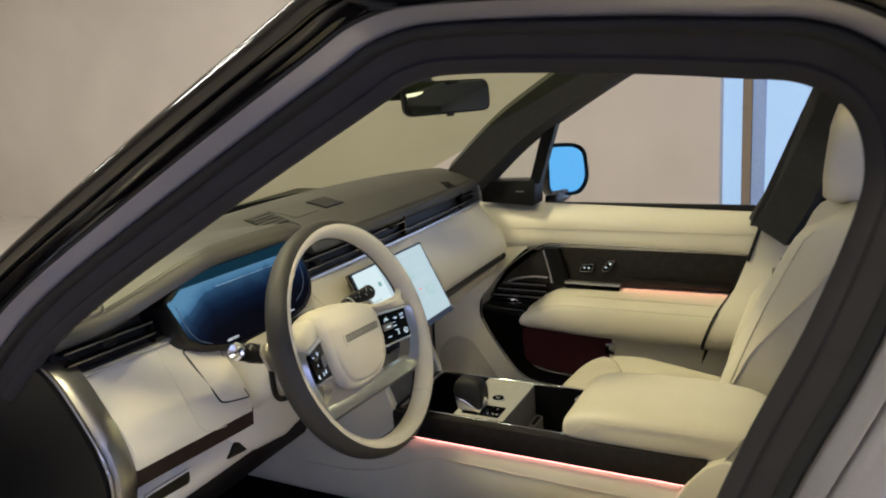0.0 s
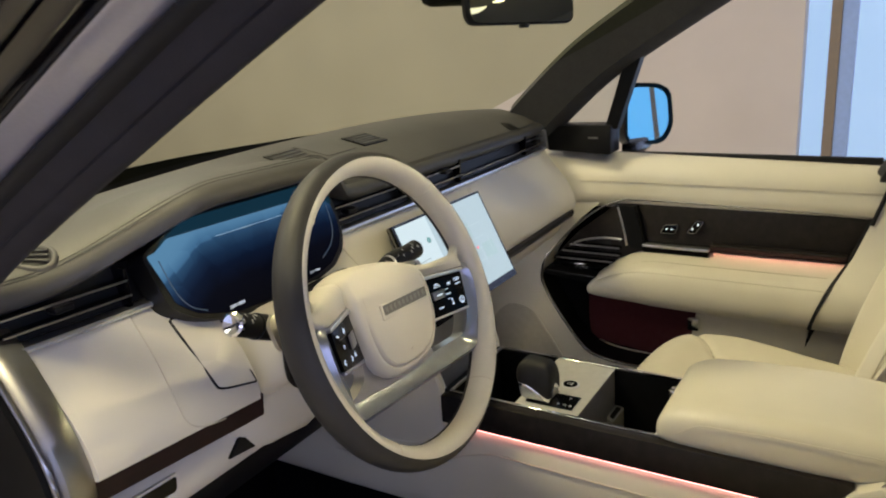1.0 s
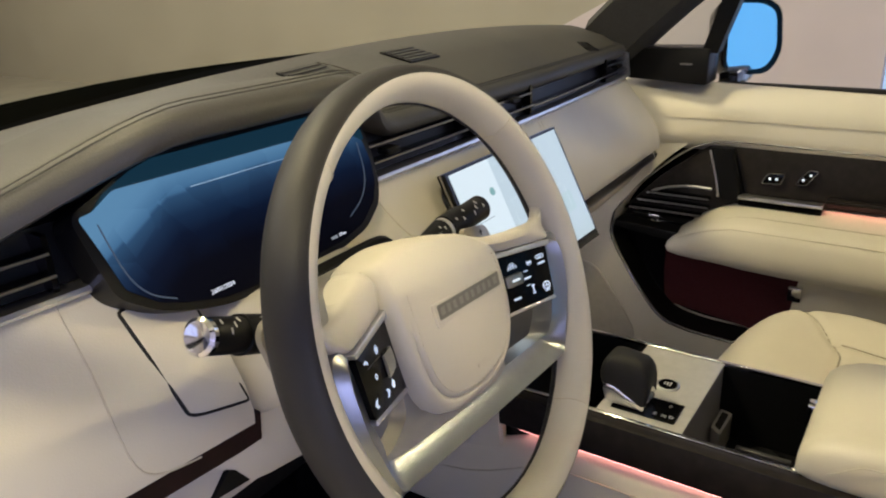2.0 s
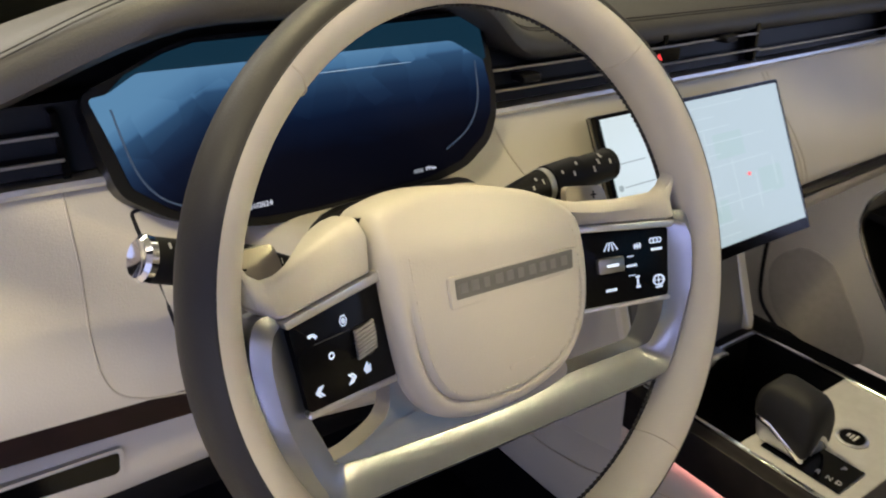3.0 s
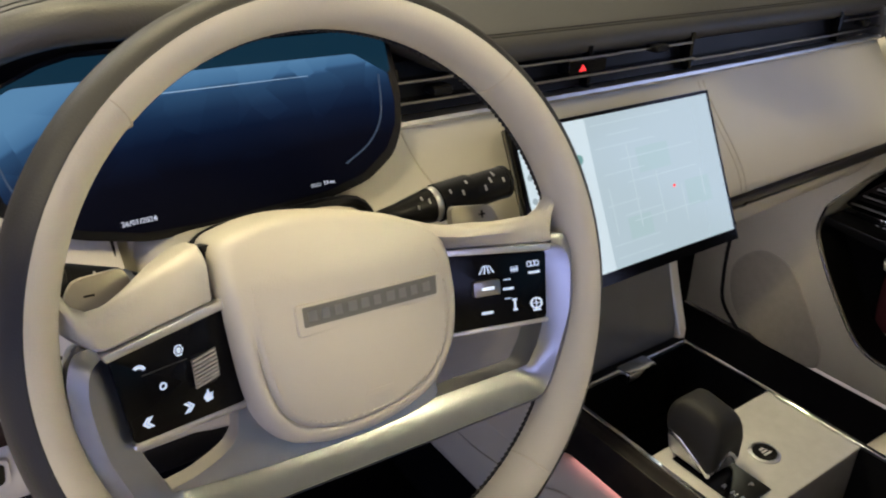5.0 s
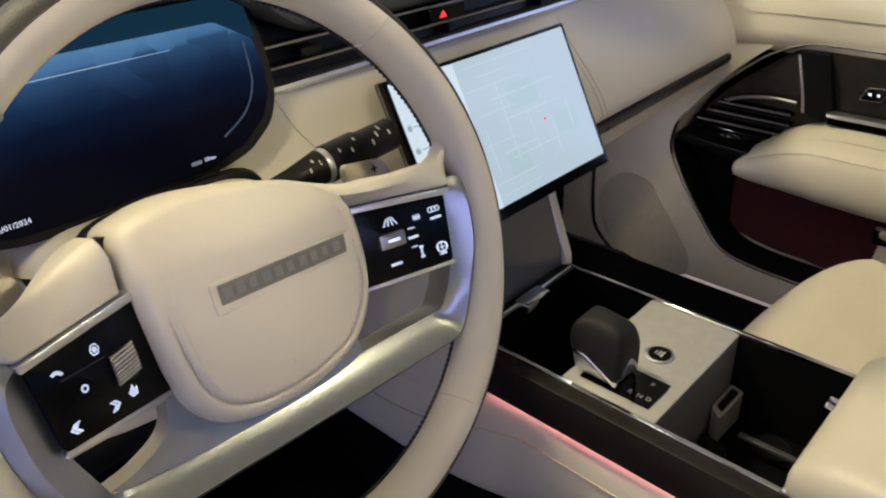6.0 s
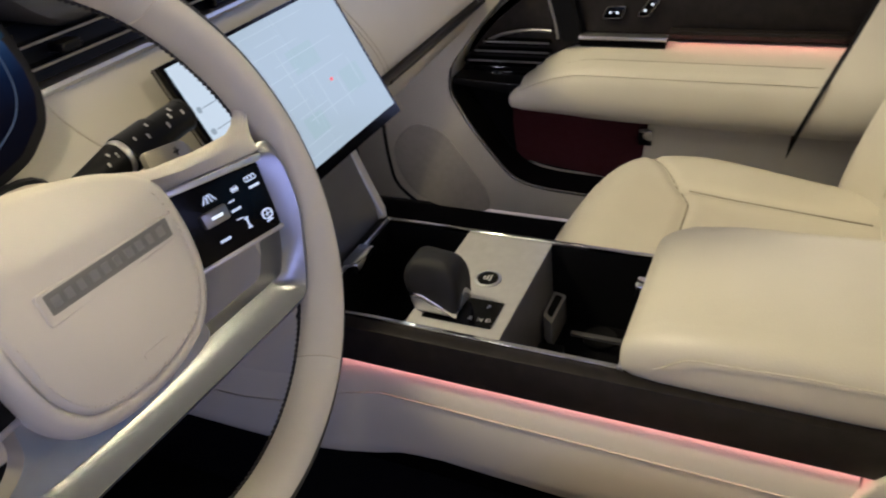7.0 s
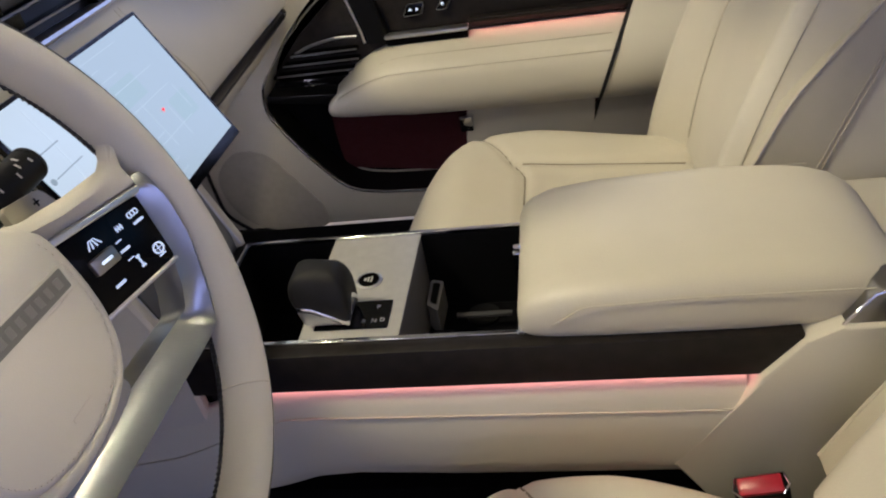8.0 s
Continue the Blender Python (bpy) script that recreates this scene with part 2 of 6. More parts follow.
def smooth_path(pts, n=8, closed=False):
    """A Catmull-Rom line through the points."""
    P = [Vector(p) for p in pts]
    out = []
    m = len(P)
    for i in range(m if closed else m - 1):
        if closed:
            a, b, c, d = P[i - 1], P[i], P[(i + 1) % m], P[(i + 2) % m]
        else:
            a, b, c, d = P[max(i - 1, 0)], P[i], P[i + 1], P[min(i + 2, m - 1)]
        for j in range(n):
            t = j / n
            out.append(0.5 * (2 * b + (c - a) * t + (2 * a - 5 * b + 4 * c - d) * t * t + (3 * b - a - 3 * c + d) * t ** 3))
    if not closed:
        out.append(P[-1])
    return out


def sweep(path, prof, up, closed=False):
    """A section of (side, up) pairs carried along a path."""
    P = [Vector(p) for p in path]
    n = len(P)
    rings = []
    for i, p in enumerate(P):
        t = (P[(i + 1) % n] - P[i - 1]) if closed else (P[min(i + 1, n - 1)] - P[max(i - 1, 0)])
        t.normalize()
        u = up(p) if callable(up) else Vector(up)
        s = t.cross(u).normalized()
        w = s.cross(t).normalized()
        rings.append([p + s * a + w * b for a, b in prof])
    if closed:
        rings.append(rings[0])
        bm = loft(rings, caps=False)
        bmesh.ops.remove_doubles(bm, verts=bm.verts, dist=1e-6)
        return bm
    return loft(rings)


def circle(r, n=12, ry=None):
    return [(r * math.cos(2 * math.pi * i / n), (ry or r) * math.sin(2 * math.pi * i / n)) for i in range(n)]


def rrect(w, h, r, seg=3):
    return rounded([(-w / 2, -h / 2), (w / 2, -h / 2), (w / 2, h / 2), (-w / 2, h / 2)], r, seg)


def tube(path, r, closed=False, n=8, up=(0.13, 0.21, 0.97)):
    return sweep(path, circle(r, n), up, closed)


def disc(c, axis, r, h, n=24, bev=0.0):
    z = Vector(axis).normalized()
    bm = bmesh.new()
    bmesh.ops.create_cone(bm, cap_ends=True, segments=n, radius1=r, radius2=r, depth=h)
    if bev:
        bevel(bm, bev, 2, [e for e in bm.edges if len(e.link_faces) == 2 and any(len(f.verts) > 4 for f in e.link_faces)])
    bm.transform(Matrix.Translation(c) @ z.to_track_quat("Z", "Y").to_matrix().to_4x4())
    return bm


def lathe(prof, m, n=28):
    """prof: (radius, height) pairs round the z axis of m."""
    rings = [[(r * math.cos(2 * math.pi * i / n), r * math.sin(2 * math.pi * i / n), h) for i in range(n)] for r, h in prof]
    bm = loft(rings)
    bm.transform(m)
    return bm


def join(*bms):
    out = bmesh.new()
    for b in bms:
        me = bpy.data.meshes.new("tmp")
        b.to_mesh(me)
        b.free()
        out.from_mesh(me)
        bpy.data.meshes.remove(me)
    return out


def text_bm(words, size, m, depth=0.0004):
    cu = bpy.data.curves.new("txt", "FONT")
    cu.body, cu.size, cu.extrude, cu.align_x, cu.align_y = words, size, depth, "CENTER", "CENTER"
    cu.resolution_u = 2
    ob = new("txt", cu)
    dg = bpy.context.evaluated_depsgraph_get()
    me = bpy.data.meshes.new_from_object(ob.evaluated_get(dg))
    bm = bmesh.new()
    bm.from_mesh(me)
    bpy.data.objects.remove(ob)
    bpy.data.meshes.remove(me)
    bpy.data.curves.remove(cu)
    bm.transform(m)
    return bm


def lerp_fn(pairs):
    xs, ys = [p[0] for p in pairs], [p[1] for p in pairs]
    return lambda x: float(np.interp(x, xs, ys))


def sstep(a, b, x):
    t = min(1, max(0, (x - a) / (b - a)))
    return t * t * (3 - 2 * t)


# ---- showroom ----
def showroom():
    solo("floor", box(-7.2, 5.2, -9.2, 14.2, -0.2, 0), FLOORM, "polished pale stone floor of the showroom", "floor", "structure")
    solo("ceiling", box(-7.2, 5.2, -9.2, 14.2, 4, 4.2), CEILM, "plain off-white showroom ceiling", "ceiling", "structure")
    solo("wall_north", box(-7.0, 5.2, 14.0, 14.2, 0, 4), WALLM, "plain beige painted showroom wall", "wall", "structure")
    solo("wall_west", box(-7.2, -7.0, 2.04, 14.2, 0, 4), WALLM, "plain beige painted showroom wall", "wall", "structure")
    solo("wall_west_2", box(-7.2, -7.0, -9, -6.04, 0, 4), WALLM, "plain beige painted showroom wall", "wall", "structure")
    solo("wall_west_3", box(-7.2, -7.0, -6.04, 2.04, 3.5, 4), WALLM, "beige lintel over the glazed side front", "wall", "structure")
    w = thing("window_3", (-7.1, -2.0, 0), "wide glazed showroom front on the open door's side", "window", kind="structure")
    for k in range(5):
        part("mullion", box(-7.15, -7.05, -6.0 + k * 2.0 - 0.035, -6.0 + k * 2.0 + 0.035, 0, 3.5, 0.004, 1), FRAMEM, w)
    for k in range(4):
        p = part("pane", box(-7.11, -7.09, -5.965 + k * 2.0, -4.035 + k * 2.0, 0, 3.5), GLASS, w)
        p.visible_shadow = False
    solo("backdrop_3", box(-10.1, -10, -10, 6, -1, 6), SKYB3, "pale bluish daylight outside", "backdrop", "structure")
    solo("wall_east", box(5.0, 5.2, 0.15, 14.0, 0, 4), WALLM, "plain beige wall beside the glazed front", "wall", "structure")
    solo("wall_south", box(-7.0, 5.2, -9.2, -9, 3.7, 4), WALLM, "beige lintel over the glazed rear front", "wall", "structure")
    w = thing("window_2", (-1.0, -9.1, 0), "wide glazed showroom front behind the car", "window", kind="structure")
    for k in range(7):
        part("mullion", box(-7 + k * 2.03 - 0.035, -7 + k * 2.03 + 0.035, -9.15, -9.05, 0, 3.7, 0.004, 1), FRAMEM, w)
    for k in range(6):
        p = part("pane", box(-6.965 + k * 2.03, -7 + (k + 1) * 2.03 - 0.035, -9.11, -9.09, 0, 3.7), GLASS, w)
        p.visible_shadow = False
    solo("backdrop_2", box(-10, 8, -12.1, -12, -1, 6), SKYB2, "bright blue daylight outside", "backdrop", "structure")
    solo("wall_east_2", box(5.0, 5.2, -9, -5.4, 0, 4), WALLM, "plain beige wall beside the glazed front", "wall", "structure")
    w = thing("window_1", (5.05, -2.6, 0), "tall glazed showroom front with brown mullions", "window", kind="structure")
    for y in (-0.05, -1.9, -3.6, -5.3):
        part("mullion", box(5.0, 5.10, y - 0.035, y + 0.035, 0, 4, 0.004, 1), FRAMEM, w)
    part("bottom_rail", box(5.0, 5.10, -5.4, 0.15, 0, 0.12, 0.004, 1), FRAMEM, w)
    part("sash", box(5.01, 5.038, -0.185, -0.0852, 0.12, 4, 0.004, 1), SASHM, w, "pale blue sash bar")
    for a, b in ((0.15, -0.015), (-0.085, -1.865), (-1.935, -3.565), (-3.635, -5.265)):
        p = part("pane", box(5.04, 5.06, b, a, 0.12, 4), GLASS, w)
        p.visible_shadow = False
    solo("backdrop", box(7.5, 7.6, -9, 3, -1, 6), SKYB, "bright bluish daylight outside", "backdrop", "structure")

    first = None
    for k in range(7):
        if not first:
            first = thing("downlight", (-1.6, 3.4, 3.98), "round recessed ceiling downlight, lit", "ceiling lamp", "row of ceiling downlights")
            part("rim", lathe([(0.075, 0.02), (0.10, 0.02), (0.10, 0.0), (0.08, -0.006), (0.075, 0.0)], Matrix.Translation((-1.6, 3.4, 3.98))), CEILM, first)
            part("lens", disc((-1.6, 3.4, 3.985), (0, 0, 1), 0.075, 0.006), DOWNL, first)
        else:
            copy_thing(first, Matrix.Translation((0.75 * k, 0.55 * k, 0)))


showroom()


# ---- car shell ----
def car_shell():
    g = thing("car_body", (0, 0, 0.3), "dark grey luxury car body with open driver doorway", "car")
    part("floor_pan", box(-0.80, 0.80, -1.6, 0.95, 0.44, 0.50, 0.01, 1), CARPET, g, "black carpeted floor")
    # footwell bulkhead and wall under the dash
    part("bulkhead", box(-0.80, 0.80, 0.62, 0.66, 0.50, 1.20), CARPET, g)
    part("rear_bulkhead", box(-0.85, 0.85, -1.64, -1.58, 0.44, 1.15), DARKL, g)
    part("roof_panel", loft([[(x, y, 1.80 - 0.05 * (x / 0.7) ** 2 - 0.03 * max(0, y + 0.3)) for x in np.linspace(-0.70, 0.70, 12)] +
                             [(x, y, 1.765 - 0.05 * (x / 0.7) ** 2 - 0.03 * max(0, y + 0.3)) for x in np.linspace(0.70, -0.70, 12)]
                             for y in np.linspace(-1.65, -0.28, 8)]), PIANO, g)
    part("headliner", loft([[(x, y, 1.755 - 0.06 * (x / 0.7) ** 2 - 0.03 * max(0, y + 0.3)) for x in np.linspace(-0.70, 0.70, 12)] +
                            [(x, y, 1.735 - 0.06 * (x / 0.7) ** 2 - 0.03 * max(0, y + 0.3)) for x in np.linspace(0.70, -0.70, 12)]
                            for y in np.linspace(-1.62, -0.26, 8)]), HEADL, g)
    # driver's doorway: inner edge line of the opening, forward foot to rear foot
    inner = [(-0.775, 0.33, 1.20), (-0.775, 0.17, 1.325), (-0.765, -0.08, 1.465), (-0.757, -0.29, 1.574), (-0.755, -0.345, 1.600), (-0.754, -0.40, 1.604),
             (-0.754, -0.53, 1.596), (-0.756, -0.61, 1.588), (-0.758, -0.655, 1.582), (-0.760, -0.685, 1.563), (-0.763, -0.697, 1.53), (-0.767, -0.693, 1.49), (-0.775, -0.665, 1.405), (-0.785, -0.625, 1.31), (-0.795, -0.580, 1.18), (-0.80, -0.53, 1.0), (-0.80, -0.47, 0.7)]
    inner = smooth_path(inner, 6)

    def band(prof, i0=0, i1=None):
        """A strip of the frame along the opening: (distance outwards, depth in x) pairs."""
        rings = []
        n = len(inner)
        for i, p in enumerate(inner):
            t = (inner[min(i + 1, n - 1)] - inner[max(i - 1, 0)]).normalized()
            o = Vector((0, -t.z, t.y)).normalized()
            o = -o if o.dot(p - Vector((-0.8, -0.25, 1.2))) < 0 else o
            rings.append([p + o * a + Vector((x, 0, 0)) for a, x in prof])
        return loft(rings[i0:i1])
    part("pillar_trim", band([(0.006, 0.012), (0.0, 0.006), (0.001, -0.002), (0.012, -0.010), (0.015, -0.0085), (0.018, -0.012), (0.033, -0.020), (0.045, 0.0), (0.045, 0.03), (0.02, 0.03)]), TRIMG, g, "dark grey inner pillar trim", 60)
    part("door_seal", band([(0.031, -0.012), (0.031, -0.026), (0.035, -0.031), (0.040, -0.031), (0.044, -0.024), (0.044, -0.005)]), RUBBER, g, "black rubber door seal", 60)
    part("door_frame", band([(0.043, -0.010), (0.043, -0.026), (0.0455, -0.033), (0.049, -0.037), (0.0535, -0.050), (0.0555, -0.053), (0.057, -0.02)]), PAINT, g, "grey painted door aperture", 50)
    k = 60
    part("outer_seal", band([(0.0555, -0.04), (0.0562, -0.055), (0.0585, -0.056), (0.060, -0.04)], 0, k), RUBBER, g)
    part("pillar_cover", band([(0.0585, -0.04), (0.059, -0.056), (0.0625, -0.064), (0.0705, -0.074), (0.0712, -0.070), (0.0725, -0.070), (0.0735, -0.077), (0.080, -0.084), (0.088, -0.083), (0.0945, -0.075), (0.0955, -0.03)], 0, k), COVERM, g, "gloss black pillar cover", 60)
    part("pillar_panel", band([(0.0560, -0.04), (0.0600, -0.058), (0.070, -0.068), (0.115, -0.078), (0.125, -0.07), (0.125, -0.03)], k - 1), PAINT, g, "grey painted centre pillar", 60)
    # passenger side: mirrored pillar and rail
    mir = smooth_path([(0.86, 0.34, 1.20), (0.855, 0.19, 1.335), (0.84, 0.06, 1.42), (0.80, -0.16, 1.545), (0.79, -0.24, 1.575),
                       (0.785, -0.45, 1.59), (0.785, -0.59, 1.565), (0.80, -0.625, 1.50), (0.85, -0.53, 1.25), (0.865, -0.47, 1.13)], 6)
    rings = []
    n = len(mir)
    for i, p in enumerate(mir):
        t = (mir[min(i + 1, n - 1)] - mir[max(i - 1, 0)]).normalized()
        o = Vector((0, -t.z, t.y)).normalized()
        o = -o if o.dot(p - Vector((0.8, -0.2, 1.2))) < 0 else o
        wd = 0.112
        rings.append([p + o * a + Vector((x, 0, 0)) for a, x in ((0, 0.05), (0, 0), (0.02, -0.045), (wd, -0.09), (wd + 0.02, -0.04), (wd, 0.05))])
    part("pillar_trim", loft(rings[:24]), PILLARIN, g, "dark cloth-covered windscreen pillar", 30)
    part("roof_side_trim", loft(rings[23:36]), HEADL, g, "pale roof lining over the window", 30)
    part("pillar_trim", loft(rings[35:]), PILLARIN, g, "dark cloth-covered centre pillar", 30)
    # cant rails and rear closing panels
    part("cant_rail", box(0.70, 0.92, -1.60, -0.28, 1.60, 1.78, 0.02, 2), HEADL, g)
    part("cant_rail", box(-0.84, -0.68, -1.60, -0.32, 1.66, 1.78, 0.02, 2), PIANO, g)
    part("header_rail", box(-0.70, 0.72, -0.36, -0.17, 1.632, 1.735, 0.02, 2), HEADL, g)
    part("console_trim", box(-0.05, 0.06, -0.165, -0.148, 1.606, 1.622, 0.004, 2), CHROME, g, "bright trim on the roof console")
    part("side_panel", box(0.86, 0.90, -1.60, -0.70, 0.45, 1.15), DARKL, g)
    part("side_panel", box(-0.90, -0.86, -1.60, -0.74, 0.45, 1.15), DARKL, g)
    for x in (-0.87, 0.81):
        part("rear_pillar", box(x, x + 0.06, -1.66, -1.56, 1.15, 1.70, 0.01, 2), DARKL, g)
    part("rear_header", box(-0.80, 0.80, -1.66, -1.58, 1.62, 1.76, 0.01, 2), HEADL, g)
    part("sill", box(-0.93, -0.78, -0.6, 0.9, 0.36, 0.50, 0.02, 2), PAINT, g)
    part("wing_panel", box(-0.97, -0.82, 0.42, 1.6, 0.40, 1.10, 0.04, 3), PIANO, g)
    part("wing_panel", box(0.90, 1.00, 0.42, 1.6, 0.40, 1.10, 0.04, 3), PIANO, g)
    part("headliner_side", loft([[(0.79, y, 1.565), (0.77, y, 1.60), (0.73, y, 1.66), (0.68, y, 1.70), (0.72, y, 1.74), (0.85, y, 1.70), (0.85, y, 1.565)] for y in np.linspace(-1.5, -0.20, 6)]), HEADL, g)
    v = part("sun_visor", loft([[(x, y, z) for y, z in rounded([(-0.30, 1.618), (-0.24, 1.600), (-0.13, 1.598), (-0.105, 1.610), (-0.13, 1.624), (-0.24, 1.634), (-0.30, 1.632)], 0.012, 3)] for x in (0.17, 0.18, 0.60, 0.615)]), HEADL, g, "pale grey sun visor")
    part("visor_clip", box(0.135, 0.165, -0.20, -0.175, 1.598, 1.635, 0.004, 2), PILLARIN, v)
    part("roof_console", bevel(box(-0.12, 0.12, -0.40, -0.15, 1.60, 1.72), 0.015, 3), HEADL, g, "beige roof console")
    for x in (-0.075, 0.075):
        part("lamp_lens", box(x - 0.034, x + 0.034, -0.325, -0.275, 1.597, 1.603, 0.002, 1), LENS, g, "clear reading lamp lens")
    h = part("grab_handle", box(0.735, 0.765, -0.60, -0.36, 1.605, 1.625, 0.006, 2), HEADL, g)
    for y in (-0.60, -0.36):
        part("handle_end", box(0.735, 0.775, y - 0.02, y + 0.02, 1.60, 1.64, 0.006, 2), PILLARIN, h)
    part("cowl", box(-0.80, 0.80, 0.62, 1.05, 1.14, 1.22, 0.02, 2), BLACKP, g, "black plastic cowl under the windscreen")
    part("cowl_strip", loft([[(x, 0.60, 1.20), (x, 0.60, 1.315 - 0.06 * (x + 0.1) ** 2 - 0.01 * sstep(0.1, 0.5, x) + 0.014 * sstep(0.15, -0.35, x)), (x, 0.64, 1.30 - 0.06 * (x + 0.1) ** 2), (x, 0.66, 1.20)] for x in np.linspace(-0.74, 0.55, 16)]), BLACKP, g, "black strip below the windscreen")
    ws = loft([[(x, 0.86 - 0.13 * (x / 0.75) ** 2, 1.20) for x in np.linspace(-0.78, 0.88, 14)], [(x * 0.90, -0.27 - 0.02 * (x / 0.75) ** 2, 1.715 - 0.03 * (x / 0.75) ** 2) for x in np.linspace(-0.78, 0.88, 14)]], closed=False)
    p = part("windscreen", ws, WSGLASS, g, "tinted windscreen glass")
    p.visible_shadow = False


car_shell()


# ---- dashboard ----
def yc(x):
    return 0.236 + 0.05 * x + 0.075 * x * x


def zc(x):
    return 1.216 - 0.032 * x - 0.014 * x * x


def hood(x):
    return sstep(-0.70, -0.50, x) * (1 - sstep(-0.33, -0.16, x))


def crest(x):
    return 1.335 - 0.075 * x * x


def lip(x):
    return yc(x) + 0.006 - 0.075 * hood(x), zc(x) + 0.052 + 0.070 * hood(x)


lowz = lerp_fn([(-0.76, 1.100), (-0.50, 1.083), (-0.30, 1.07), (-0.05, 1.04), (0.15, 1.032), (0.80, 1.020)])
lowy = lerp_fn([(-0.76, 0.163), (-0.50, 0.157), (-0.30, 0.170), (-0.05, 0.205), (0.15, 0.210), (0.80, 0.241)])


def fpt(x, t, out=0.0):
    """A point on the cream fascia: t runs from its top edge to its lower edge."""
    k = float(np.interp(t, (0.0, 0.12, 0.3, 0.5, 0.7, 0.86, 0.95), (0.0, 0.12, 0.36, 0.66, 0.90, 1.03, 1.05)))
    y, z = yc(x), zc(x)
    return (x, y + (lowy(x) - y) * k - 0.010 * math.sin(math.pi * t) - out, z - 0.004 + (lowz(x) - z) * t)


def upper_ring(x):
    yl, zl = lip(x)
    c = crest(x)
    h = hood(x)
    return [(x, yl + 0.07 + 0.03 * h, zl - 0.012), (x, yl + 0.01, zl - 0.014), (x, yl - 0.001, zl - 0.008), (x, yl - 0.002, zl + 0.002), (x, yl + 0.006, zl + 0.012 - 0.002 * h),
            (x, yl + 0.03, zl + 0.020 - 0.007 * h), (x, 0.6 * yl + 0.4 * 0.46, max(zl + 0.028 - 0.024 * h, c - 0.02)), (x, 0.3 * yl + 0.7 * 0.46, max(c - 0.008, zl * 0.4 + c * 0.6)),
            (x, 0.465, c), (x, 0.53, c - 0.012), (x, 0.60, c - 0.045), (x, 0.70, c - 0.10), (x, 0.70, c - 0.16), (x, 0.40, c - 0.12)]


def top_z(x, y):
    """Height of the upper pad at a place."""
    r = sorted((p[1], p[2]) for p in upper_ring(x)[4:12])
    return float(np.interp(y, [a for a, b in r], [b for a, b in r]))


def patch(x0, x1, y0, y1, h, nx=8, ny=4, shear=0.0):
    """A thin plate that follows the upper pad."""
    rings = []
    for i in range(nx + 1):
        ps = [(x0 + (x1 - x0) * i / nx + shear * (y1 - y0) * j / ny, y0 + (y1 - y0) * j / ny) for j in range(ny + 1)]
        rings.append([(x, y, top_z(x, y) + h) for x, y in ps] + [(x, y, top_z(x, y) - 0.008) for x, y in reversed(ps)])
    return loft(rings)


